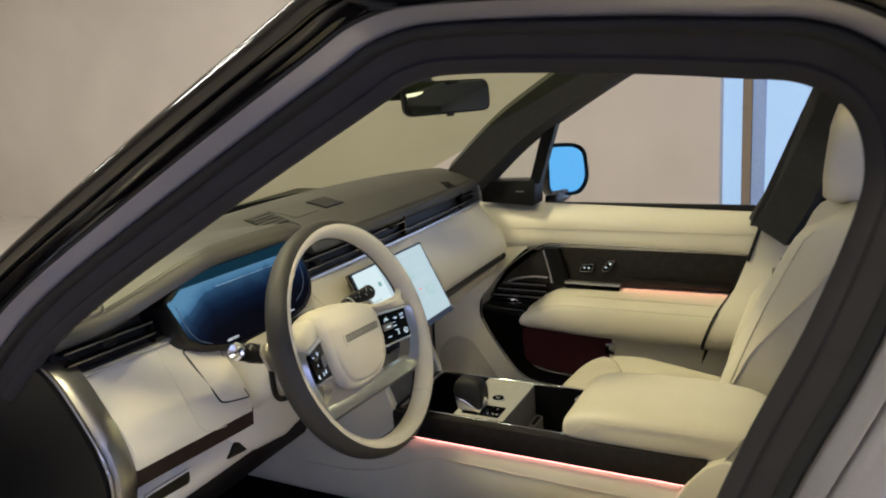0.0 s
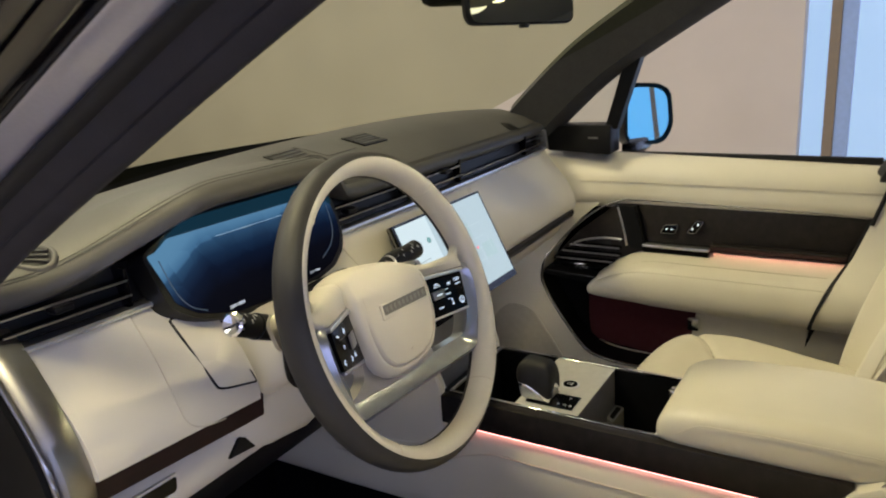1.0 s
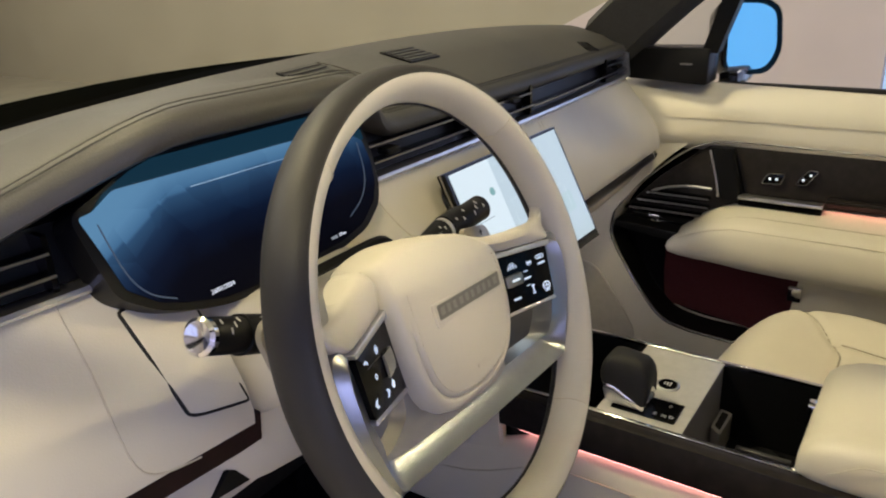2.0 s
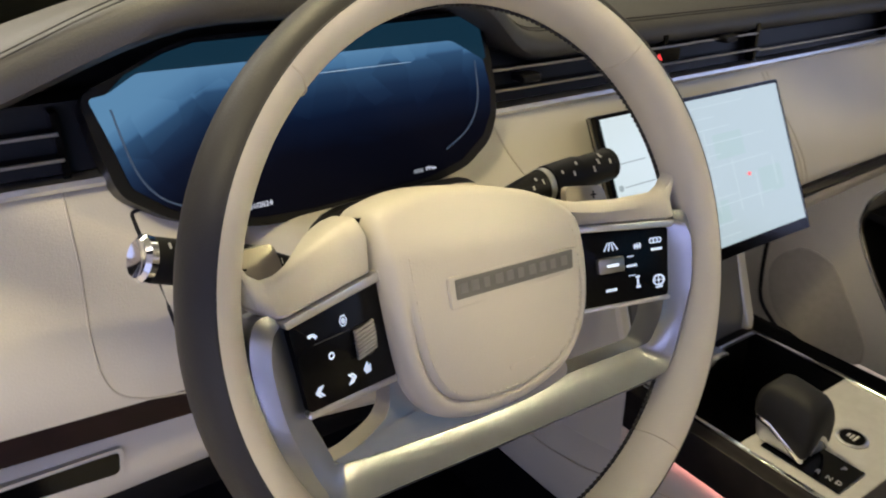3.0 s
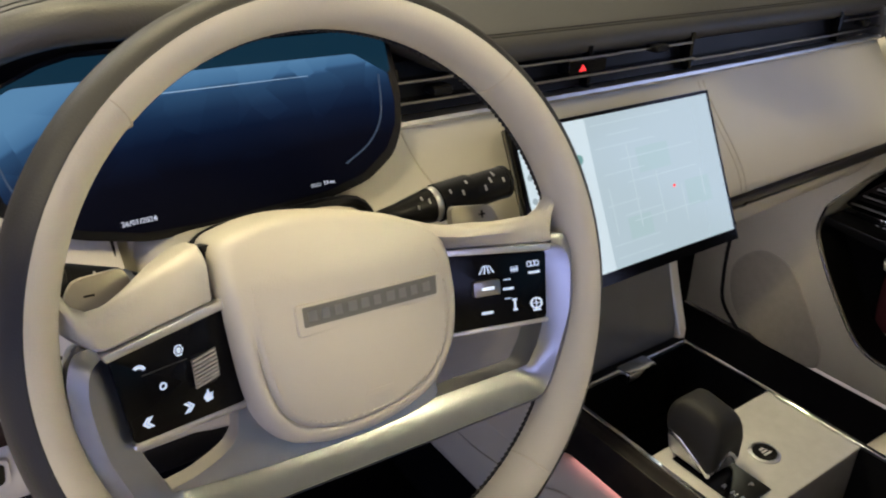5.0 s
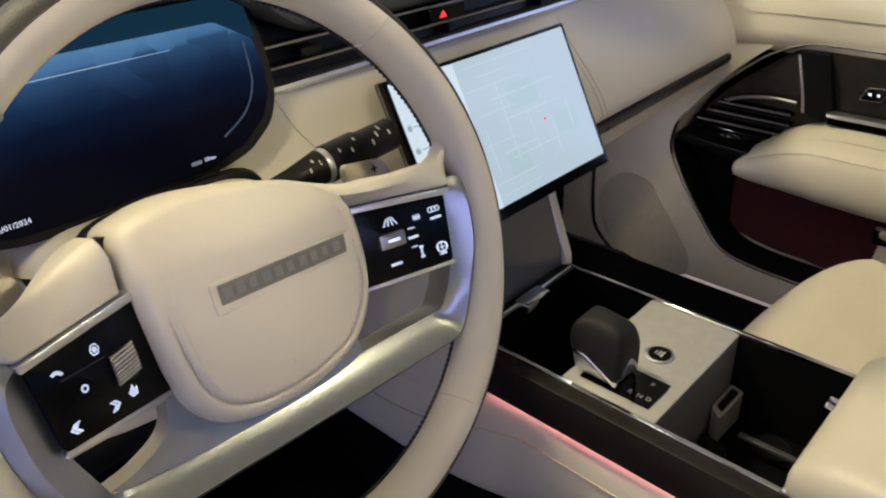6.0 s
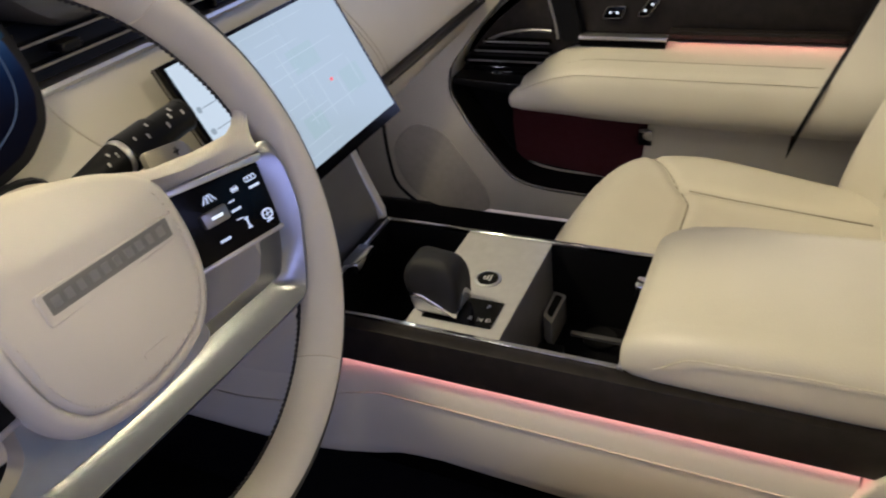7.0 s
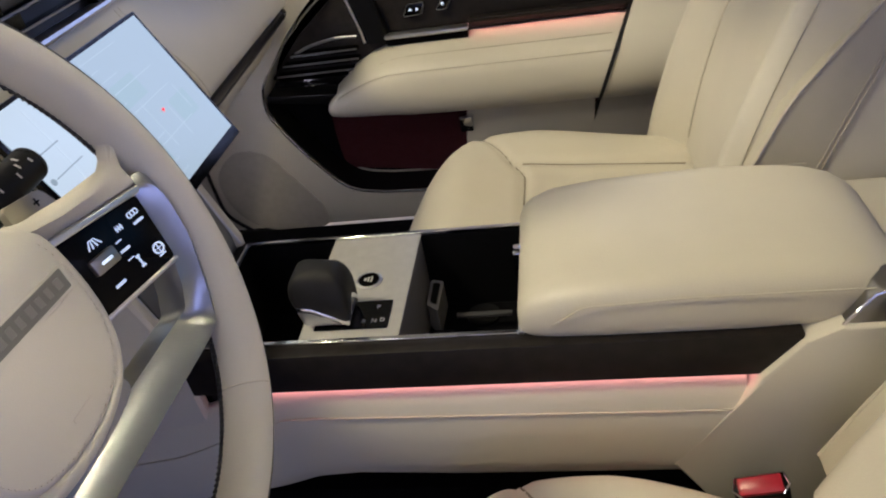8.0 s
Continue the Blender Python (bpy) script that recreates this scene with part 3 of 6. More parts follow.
def dashboard():
    g = thing("dashboard", (0.02, 0.3, 1.0), "cream and dark grey leather dashboard with slim black vent band", "dashboard")
    xs = list(np.linspace(-0.755, 0.80, 80))
    part("upper_pad", loft([upper_ring(x) for x in xs]), DARKL, g, "dark grey stitched leather upper pad", 60)
    for dy, dz in ((0.012, 0.0145), (0.017, 0.0165)):
        part("lip_seam", tube([(x, lip(x)[0] + dy, lip(x)[1] + dz) for x in np.linspace(-0.74, 0.79, 90)], 0.0006, n=5), LIPST, g)

    def band(x):
        y, z = yc(x), zc(x)
        return [(x, y + 0.024, z + 0.052), (x, y + 0.014, z + 0.004), (x, y + 0.05, z), (x, y + 0.06, z + 0.052)]
    part("vent_band", loft([band(x) for x in xs]), BLACKP, g, "black vent band")
    for a, b, dz, dy in ((-0.745, -0.60, 0.036, 0.004), (-0.745, -0.60, 0.019, 0.0), (-0.238, -0.02, 0.038, 0.006), (-0.238, 0.20, 0.020, 0.0),
                         (-0.02, 0.06, 0.038, 0.004), (0.06, 0.20, 0.038, 0.006), (0.20, 0.60, 0.018, 0.0), (0.60, 0.77, 0.018, 0.0), (0.62, 0.77, 0.035, 0.005)):
        st = np.linspace(a, b, 14)
        s = part("vent_slat", loft([[(x, yc(x) - 0.002 + dy, zc(x) + dz + 0.0016), (x, yc(x) - 0.002 + dy, zc(x) + dz - 0.0016), (x, yc(x) + 0.022 + dy, zc(x) + dz - 0.005), (x, yc(x) + 0.022 + dy, zc(x) + dz - 0.001)] for x in st]), PIANO, g)
        part("slat_edge", loft([[(x, yc(x) - 0.004 + dy, zc(x) + dz + 0.0011), (x, yc(x) - 0.004 + dy, zc(x) + dz - 0.0011), (x, yc(x) - 0.0021 + dy, zc(x) + dz - 0.0011), (x, yc(x) - 0.0021 + dy, zc(x) + dz + 0.0011)] for x in st]), SATIND, s, "thin satin metal edge")
    for x, dz in ((-0.68, 0.030), (-0.19, 0.028), (0.13, 0.038), (0.70, 0.028)):
        part("vent_tab", box(x - 0.011, x + 0.011, yc(x) - 0.007, yc(x) + 0.012, zc(x) + dz - 0.004, zc(x) + dz + 0.004, 0.0015, 1), BLACKP, g)
    for x in (-0.60, -0.238, 0.015, 0.20, 0.61):
        part("vent_post", box(x - 0.0025, x + 0.0025, yc(x) + 0.002, yc(x) + 0.03, zc(x) + 0.004, zc(x) + 0.050), PIANO, g)
    hz = part("hazard_switch", box(-0.02, 0.035, yc(0) - 0.002, yc(0) + 0.02, zc(0) + 0.0215, zc(0) + 0.0365, 0.001, 1), PIANO, g, "black hazard switch with red triangle")
    tri = [(-0.0062, 0.001), (0.0062, 0.001), (0.0, 0.0092)]
    part("triangle", prism([(-0.001 + a * 0.85, zc(0) + 0.0245 + b * 0.85) for a, b in tri], "y", yc(0) - 0.0032, yc(0) - 0.0022), REDGL, hz, "lit red triangle")
    part("chrome_strip", loft([[(x, yc(x) - 0.006, zc(x) + 0.004), (x, yc(x) - 0.0075, zc(x) + 0.0005), (x, yc(x) - 0.005, zc(x) - 0.003), (x, yc(x) + 0.012, zc(x) - 0.003), (x, yc(x) + 0.012, zc(x) + 0.004)] for x in xs]), SATIN, g, "satin metal strip")

    # cream fascia with its seams
    def fascia(x):
        f = [fpt(x, t) for t in (0.0, 0.06, 0.12, 0.2, 0.3, 0.4, 0.5, 0.6, 0.7, 0.78, 0.86, 0.95)]
        y2, z2 = lowy(x), lowz(x)
        return f + [(x, y2 + 0.002, z2 + 0.001), (x, y2 + 0.012, z2 - 0.002), (x, y2 + 0.08, z2), (x, yc(x) + 0.08, zc(x) - 0.004)]
    part("fascia", bevel(loft([fascia(x) for x in np.linspace(-0.728, -0.503, 20)]), 0.0), CREAM, g, "cream leather fascia pad", 60)
    part("fascia", loft([[(x, y + 0.030 * sstep(-0.30, -0.34, x), z) for x, y, z in fascia(x)] for x in np.linspace(-0.5028, 0.782, 60)]), CREAM, g, "cream leather fascia pad", 60)
    # surround of the steering column
    rings = []
    for z, x0, x1, y in ((1.19, -0.515, -0.285, 0.214), (1.15, -0.520, -0.285, 0.204), (1.09, -0.524, -0.29, 0.190), (1.04, -0.526, -0.30, 0.184), (1.00, -0.50, -0.31, 0.186), (0.985, -0.47, -0.32, 0.196)):
        rings.append([(x0, y + 0.012, z), (x0 + 0.012, y + 0.002, z), (x0 + 0.05, y - 0.006, z), ((x0 + x1) / 2, y - 0.012, z), (x1 - 0.05, y - 0.006, z), (x1 - 0.012, y + 0.002, z), (x1, y + 0.012, z), (x1, 0.30, z), (x0, 0.30, z)])
    part("column_surround", loft(rings), CREAM, g, "cream column surround", 60)

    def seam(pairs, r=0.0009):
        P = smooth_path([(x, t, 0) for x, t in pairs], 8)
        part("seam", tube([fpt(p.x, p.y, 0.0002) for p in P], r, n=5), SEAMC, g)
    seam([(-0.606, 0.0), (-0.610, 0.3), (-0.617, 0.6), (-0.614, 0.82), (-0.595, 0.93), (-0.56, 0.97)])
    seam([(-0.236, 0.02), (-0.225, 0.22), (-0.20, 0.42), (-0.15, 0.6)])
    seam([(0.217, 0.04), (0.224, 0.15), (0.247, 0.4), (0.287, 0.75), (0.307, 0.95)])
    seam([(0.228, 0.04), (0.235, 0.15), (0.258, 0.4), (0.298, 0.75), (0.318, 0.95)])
    # small lid left of the column
    lid = rounded([(-0.568, 0.12), (-0.562, 0.70), (-0.507, 0.77), (-0.506, 0.12)], [0.02, 0.03, 0.008, 0.01], 6)
    part("lid", loft([[fpt(x, t, h) for x, t in lid] for h in (-0.004, 0.0022, 0.0030)] + [[fpt(-0.530 + (x + 0.530) * 0.94, 0.45 + (t - 0.45) * 0.95, 0.0042) for x, t in lid]]), CREAM, g, "cream leather lid", 60)
    part("lid_gap", tube([fpt(x, t, 0.0028) for x, t in lid], 0.0016, True, 6), RUBBER, g, "grey edge round the lid")
    part("groove_strip", loft([[(x, lowy(x) + 0.013, lowz(x) - 0.003), (x, lowy(x) + 0.017, lowz(x) - 0.034), (x, lowy(x) + 0.09, lowz(x) - 0.036), (x, lowy(x) + 0.09, lowz(x) - 0.001)] for x in np.linspace(-0.735, -0.48, 10)]), MAROON, g, "dark maroon veneer strip")
    part("groove_strip", loft([[(x, lowy(x) + 0.010, lowz(x) - 0.0025), (x, lowy(x) + 0.000, lowz(x) - 0.005), (x, lowy(x) - 0.003, lowz(x) - 0.012), (x, lowy(x) + 0.002, lowz(x) - 0.022), (x, lowy(x) + 0.012, lowz(x) - 0.025), (x, lowy(x) + 0.06, lowz(x) - 0.025), (x, lowy(x) + 0.06, lowz(x) - 0.0025)] for x in np.linspace(0.10, 0.782, 20)]), STRIPM, g, "dark satin strip", 50)

    def knee(x):
        return [(x, 0.205, 1.045), (x, 0.196, 1.035), (x, 0.193, 1.01), (x, 0.195, 0.994), (x, 0.205, 0.983), (x, 0.24, 0.980), (x, 0.36, 0.975), (x, 0.36, 1.045)]
    part("knee_panel", loft([knee(x) for x in np.linspace(-0.735, -0.30, 16)]), CREAM, g, "cream lower knee panel")
    part("slot_frame", prism(rounded([(-0.698, 1.0150), (-0.614, 1.0080), (-0.611, 1.0335), (-0.700, 1.0365)], 0.005), "y", 0.1915, 0.205, 0.001, 1), CREAM, g)
    part("card_slot", prism(rounded([(-0.6955, 1.0185), (-0.6175, 1.0115), (-0.6145, 1.0305), (-0.6975, 1.0335)], 0.004), "y", 0.1908, 0.205, 0.001, 1), PIANO, g, "dark recessed slot")
    part("knee_vent", prism([(-0.535, 1.008), (-0.453, 0.998), (-0.512, 1.027)], "y", 0.1885, 0.205), BLACKP, g, "dark triangular vent")
    part("footwell_trim", box(-0.735, -0.24, 0.26, 0.60, 0.90, 0.95, 0.01, 2), BLACKP, g)

    def lowp(x):
        return [(x, lowy(x) + 0.02, lowz(x) - 0.02), (x, lowy(x) + 0.028, 0.975), (x, lowy(x) + 0.05, 0.945), (x, lowy(x) + 0.12, 0.90), (x, 0.50, 0.86), (x, 0.50, 1.02)]
    # lens added to go with the unseen footwell fill lamp
    part("fill_lens", box(0.425, 0.495, 0.394, 0.426, 0.874, 0.884, 0.002, 1), LENS, g, "small lit lens of the added footwell fill lamp")
    part("glovebox_panel", loft([lowp(x) for x in np.linspace(0.13, 0.775, 14)]), CREAM, g)
    cap = [(0.30, 1.275), (0.245, 1.245), (0.205, 1.195), (0.175, 1.145), (0.163, 1.10), (0.170, 1.06), (0.185, 1.02), (0.20, 0.99)]
    capp = [tuple(v[1:]) for v in smooth_path([(0, *p) for p in cap], 5)]
    part("end_trim", loft([[(-0.7285, y - 0.001, z), (-0.742, y - 0.005, z), (-0.757, y - 0.003, z), (-0.765, y + 0.006, z), (-0.765, y + 0.05, z + 0.01), (-0.7285, y + 0.05, z + 0.01)] for y, z in capp]), SATIND, g, "satin metal end trim")
    part("end_bead", tube([(-0.767, y + 0.002, z) for y, z in capp], 0.0030), SATIND, g, "satin bead")
    part("end_cap", prism([(y + 0.006, z) for y, z in capp] + [(0.62, 0.99), (0.62, 1.22)], "x", -0.775, -0.73, 0.002, 1), BLACKP, g, "black end cap")
    part("end_trim", loft([[(x, yc(0.79) + a, z) for a, z in ((-0.012, 1.182), (-0.006, 1.232), (0.06, 1.235), (0.06, 1.182))] for x in (0.774, 0.786)]), SATIN, g, "satin metal vent end")
    # louvres in the top of the pad
    for x0, x1, y0, y1, sh in ((-0.200, -0.125, 0.338, 0.412, 0.25), (0.006, 0.078, 0.338, 0.398, 0.10)):
        v = part("top_vent", patch(x0, x1, y0, y1, 0.0026, shear=sh), BLACKP, g, "black dash-top vent")
        for k in range(5):
            yy = y0 + 0.004 + k * (y1 - y0 - 0.008) / 4.6
            dx = sh * (yy - y0)
            part("vent_slat", patch(x0 + dx + 0.003, x1 + dx - 0.003, yy, yy + 0.0042, 0.0042, 8, 1), DARKL, v)
    part("sensor_panel", patch(-0.098, -0.018, 0.34, 0.42, 0.0012), DARKL, g)

    def oval(k, h, n=28):
        pts = [(-0.673 + k * (0.011 * math.cos(a) + 0.0127 * math.sin(a)), 0.289 + k * (0.0176 * math.sin(a) - 0.024 * math.cos(a))) for a in np.linspace(0, 2 * math.pi, n, endpoint=False)]
        return [(x, y, top_z(x, y) + h) for x, y in pts]
    v = part("demist_vent", loft([oval(1.30, -0.006), oval(1.28, 0.0025), oval(1.16, 0.0040), oval(1.05, 0.0035), oval(1.0, 0.001)], caps=False), DARKL, g, "oval demister vent", 60)
    part("vent_hole", loft([oval(k, 0.0012) for k in (1.03, 0.7, 0.4, 0.1)]), RUBBER, v)
    for k in (-0.5, 0.0, 0.5):
        line = [(-0.673 + 0.0127 * k + 0.011 * q, 0.289 + 0.0176 * k - 0.024 * q) for q in np.linspace(-0.84, 0.84, 8)]
        part("vent_slat", tube([(x, y, top_z(x, y) + 0.0035) for x, y in line], 0.0016, n=6), DARKL, v)
    for k in range(3):
        part("demist_slot", patch(0.575 + k * 0.02, 0.588 + k * 0.02, 0.315, 0.345, 0.0015, 2, 2), BLACKP, g)


LIPST = mat("dark_grey_stitch", (0.040, 0.038, 0.035), 0.7, vary=0)
STRIPM = mat("dark_satin_strip", (0.06, 0.06, 0.068), 0.28, 0.8, vary=0.05)
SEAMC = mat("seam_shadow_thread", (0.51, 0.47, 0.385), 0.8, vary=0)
dashboard()


# ---- displays ----
def plane_m(o, u, v):
    """A pose whose x runs along u and y along v."""
    u, v = Vector(u).normalized(), Vector(v).normalized()
    n = u.cross(v).normalized()
    v = n.cross(u)
    return Matrix(((u.x, v.x, n.x, o[0]), (u.y, v.y, n.y, o[1]), (u.z, v.z, n.z, o[2]), (0, 0, 0, 1)))


def slab_in(m, pts, z0, z1, r=0.0, seg=2):
    bm = loft([[(x, y, z0) for x, y in pts], [(x, y, z1) for x, y in pts]])
    bevel(bm, r, seg)
    bm.transform(m)
    return bm


def rect(x0, x1, y0, y1):
    return [(x0, y0), (x1, y0), (x1, y1), (x0, y1)]


def cluster():
    m = plane_m((-0.418, 0.2015, 1.23), (1, 0, -0.01), (0, 0.355, 0.935))
    g = thing("instrument_cluster", (-0.418, 0.22, 1.23), "wide dark driver display with blue glow", "display")
    out = [(-0.1685, 0.064), (-0.1640, 0.0285), (-0.1580, -0.006), (-0.1310, -0.027), (-0.1085, -0.0365), (-0.0675, -0.0472), (-0.0237, -0.0495), (0.085, -0.0460), (0.125, -0.0380),
           (0.154, -0.020), (0.167, 0.002), (0.1715, 0.030), (0.1715, 0.055), (0.169, 0.080), (0.152, 0.093), (-0.085, 0.094), (-0.107, 0.089), (-0.137, 0.0755)]
    part("bezel", slab_in(m, rounded(out, 0.010), -0.030, 0.003, 0.0012), BLACKP, g, "gloss black bezel")
    scr = [(-0.1625, 0.0608), (-0.155, 0.029), (-0.149, -0.002), (-0.126, -0.022), (-0.105, -0.0300), (-0.0675, -0.0405), (-0.0237, -0.0430), (0.083, -0.0395), (0.120, -0.0315),
           (0.147, -0.0145), (0.1595, 0.004), (0.1640, 0.0255), (0.1622, 0.0500), (0.1325, 0.0698), (-0.128, 0.0738), (-0.150, 0.0622)]
    part("screen", slab_in(m, rounded(scr, 0.004), 0.0032, 0.0042), DISP, g, "lit blue display")
    # unlit glass above the picture; its teal reflection is painted as emission
    top = [(-0.150, 0.0626), (-0.128, 0.0742), (0.1325, 0.0702), (0.1622, 0.0504), (0.166, 0.052), (0.1645, 0.078), (0.150, 0.089), (-0.085, 0.090), (-0.107, 0.085), (-0.136, 0.0735)]
    part("display_margin", slab_in(m, top, 0.0032, 0.0040), MARGIN, g, "unlit display margin with its teal reflection painted as a glow")
    for pts in (((-0.150, 0.052), (-0.144, 0.010), (-0.132, -0.012), (-0.112, -0.024)), ((0.153, 0.050), (0.148, 0.016), (0.132, -0.006), (0.106, -0.020))):
        bm = tube([(p.x, p.y, 0.0042) for p in smooth_path([(x, y, 0) for x, y in pts], 6)], 0.0007, n=6, up=(0, 0, 1))
        bm.transform(m)
        part("edge_glow", bm, EDGEGL, g)
    part("light_line", slab_in(m, [(-0.06, 0.0578), (0.088, 0.0562), (0.088, 0.0566), (-0.06, 0.0586)], 0.0042, 0.0045), PALEGL, g)
    for words, size, x, y, mt in (("26/01/2024", 0.0056, -0.0679, -0.0316, SYMGL2), ("0000", 0.0047, 0.0744, -0.0329, DIMTXT), ("19", 0.0050, 0.0838, -0.0325, SYMGL2), ("km", 0.0037, 0.0896, -0.0327, SYMGL2)):
        part("readout", text_bm(words, size, m @ Matrix.Translation((x, y, 0.0044))), mt, g, "small white lit readout")


SYMGL2 = mat("soft_white_readout", (0.1, 0.1, 0.1), 0.5, vary=0, emit=(0.75, 0.80, 0.95), estr=0.95)
DIMTXT = mat("dim_grey_readout", (0.1, 0.1, 0.1), 0.5, vary=0, emit=(0.55, 0.62, 0.75), estr=0.45)
EDGEGL = mat("dim_lit_edge", (0.02, 0.02, 0.03), 0.5, vary=0, emit=(0.10, 0.17, 0.28), estr=0.35)
PALEGL = mat("pale_lit_line", (0.1, 0.1, 0.1), 0.5, vary=0, emit=(0.35, 0.55, 0.75), estr=0.8)
MARGIN = mat("margin_reflection", (0.004, 0.006, 0.008), 0.3, vary=0, spec=0.0, emit=(0.010, 0.045, 0.080), estr=0.6)
DISP = ramp_screen("driver_display", ((0.0, (0.0005, 0.0007, 0.0022)), (0.38, (0.0008, 0.0016, 0.0065)), (0.56, (0.003, 0.009, 0.030)), (0.69, (0.012, 0.034, 0.086)), (0.79, (0.030, 0.085, 0.18)), (0.812, (0.034, 0.095, 0.20)), (0.835, (0.075, 0.20, 0.38)), (0.93, (0.13, 0.31, 0.53)), (1.0, (0.14, 0.33, 0.55))), 2, -0.047, 0.080, 0.74)
cluster()


def touchscreen():
    m = plane_m((0.016, 0.155, 1.126), (1, 0, -0.012), (0, 0.44, 0.898))
    g = thing("touchscreen", (0.016, 0.17, 1.12), "large lit centre touchscreen showing a pale map", "display")
    W, Hh = 0.300, 0.181

    def slab(x0, x1, y0, y1, z0, z1, n=16):
        rings = []
        for i in range(n + 1):
            x = x0 + (x1 - x0) * i / n
            c = -0.0022 * (1 - (2 * x / W) ** 2)
            rings.append([(x, y0, z0 + c), (x, y1, z0 + c), (x, y1, z1 + c), (x, y0, z1 + c)])
        bm = loft(rings)
        bm.transform(m)
        return bm
    hs = part("housing", slab(-W / 2, W / 2, -Hh / 2, Hh / 2, -0.012, 0.0), PIANO, g, "thin gloss black housing")
    part("housing_edge", slab(-W / 2 - 0.001, W / 2 + 0.001, -Hh / 2 - 0.001, Hh / 2 + 0.001, -0.009, -0.006), SATIND, hs)
    part("screen", slab(-W / 2 + 0.006, W / 2 - 0.005, -Hh / 2 + 0.013, Hh / 2 - 0.004, 0.0, 0.0008), MAPM, g, "lit pale map picture")
    x0, x1, y0, y1 = -W / 2 + 0.006, W / 2 - 0.005, -Hh / 2 + 0.013, Hh / 2 - 0.004
    part("side_menu", slab(x0, x0 + 0.094, y0, y1, 0.0009, 0.0012), MENUM, g, "pale side menu")
    rng = random.Random(4)
    roads = []
    for k in range(11):
        y = y0 + 0.012 + k * 0.0142 + rng.uniform(-0.004, 0.004)
        a = x0 + 0.096 + rng.uniform(0, 0.05)
        roads.append(slab(a, min(x1 - 0.003, a + rng.uniform(0.03, 0.13)), y, y + 0.0009, 0.0009, 0.0012, 4))
    for k in range(5):
        x = x0 + 0.104 + k * 0.0375 + rng.uniform(-0.005, 0.005)
        a = y0 + rng.uniform(0.004, 0.06)
        roads.append(slab(x, x + 0.0011, a, min(y1 - 0.003, a + rng.uniform(0.03, 0.10)), 0.0009, 0.0012, 2))
    for r in roads:
        part("road_line", r, ROADM, g)
    for cx, cy, w, h in ((0.04, 0.03, 0.05, 0.028), (0.10, -0.02, 0.04, 0.03), (0.0, -0.04, 0.036, 0.024)):
        part("park_area", slab(cx - w / 2, cx + w / 2, cy - h / 2, cy + h / 2, 0.0008, 0.00088, 3), PARKM, g)
    part("marker", slab_in(m, [(0.0605, -0.0095), (0.0630, -0.0065), (0.0605, -0.0058)], -0.0005, 0.0016), REDGL, g, "red position marker")
    part("menu_disc", lathe([(0.0055, -0.002), (0.0055, 0.0008), (0.0001, 0.0008)], m @ Matrix.Translation((x0 + 0.075, 0.045, -0.0005)), 20), TEALM, g)
    for k in range(5):
        part("menu_row", slab(x0 + 0.012, x0 + 0.05 + 0.008 * (k % 2), y0 + 0.02 + k * 0.024, y0 + 0.0212 + k * 0.024, 0.0012, 0.0014, 3), ICONM, g)
        part("menu_icon", lathe([(0.0022, -0.001), (0.0034, -0.001), (0.0034, 0.0006), (0.0022, 0.0006)], m @ Matrix.Translation((x0 + 0.0065, y0 + 0.0206 + k * 0.024, 0.0004)), 14), ICONM, g)
    part("bracket", box(-0.06, 0.09, 0.18, 0.25, 1.08, 1.17, 0.01, 2), BLACKP, g)


MAPM = mat("map_picture", (0.02, 0.02, 0.02), 0.15, vary=0, emit=(0.50, 0.62, 0.66), estr=0.95)
MENUM = mat("menu_picture", (0.02, 0.02, 0.02), 0.15, vary=0, emit=(0.70, 0.82, 0.85), estr=0.95)
ROADM = mat("road_picture", (0.02, 0.02, 0.02), 0.15, vary=0, emit=(0.58, 0.70, 0.73), estr=0.95)
PARKM = mat("park_picture", (0.02, 0.02, 0.02), 0.15, vary=0, emit=(0.46, 0.61, 0.62), estr=0.95)
ICONM = mat("icon_picture", (0.02, 0.02, 0.02), 0.15, vary=0, emit=(0.36, 0.45, 0.48), estr=0.95)
TEALM = mat("teal_picture", (0.02, 0.02, 0.02), 0.15, vary=0, emit=(0.18, 0.38, 0.36), estr=0.95)
touchscreen()


# ---- steering wheel ----
PADDLEM = mat("warm_satin_metal", (0.40, 0.37, 0.31), 0.40, 0.6, vary=0.05, scale=60)
CHROME2 = mat("dark_chrome", (0.42, 0.42, 0.44), 0.2, 1.0, vary=0)
BADGEM = mat("grey_badge_metal", (0.24, 0.235, 0.21), 0.34, 0.6, vary=0)
COLLARM = mat("grey_roller_metal", (0.42, 0.41, 0.40), 0.42, 0.4, vary=0)
BADGED = mat("dark_badge_metal", (0.17, 0.165, 0.145), 0.5, 0.3, vary=0)
EMBOSS = mat("embossed_leather", (0.50, 0.465, 0.40), 0.5, vary=0)
POLISH = mat("polished_silver", (0.40, 0.385, 0.36), 0.30, 0.7, vary=0.05, scale=60)
PACKLINE = mat("grey_pack_line", (0.020, 0.020, 0.022), 0.3, vary=0)
PKL = [(-0.0808, 0.0152), (-0.1482, 0.0083), (-0.1434, -0.0380), (-0.0765, -0.0424)]
PKR = [(0.0720, 0.0122), (0.1448, 0.0054), (0.1412, -0.0438), (0.0715, -0.0434)]
SYMGL = mat("dim_white_symbol", (0.6, 0.65, 0.7), 0.5, vary=0, emit=(0.60, 0.74, 1.0), estr=0.62)
WM = plane_m((-0.4025, -0.0072, 1.2010), (0.99961, 0.0278, 0), (-0.0085, 0.3064, 0.9519)) @ pose(0, 0, 0, 0, 0, -4)


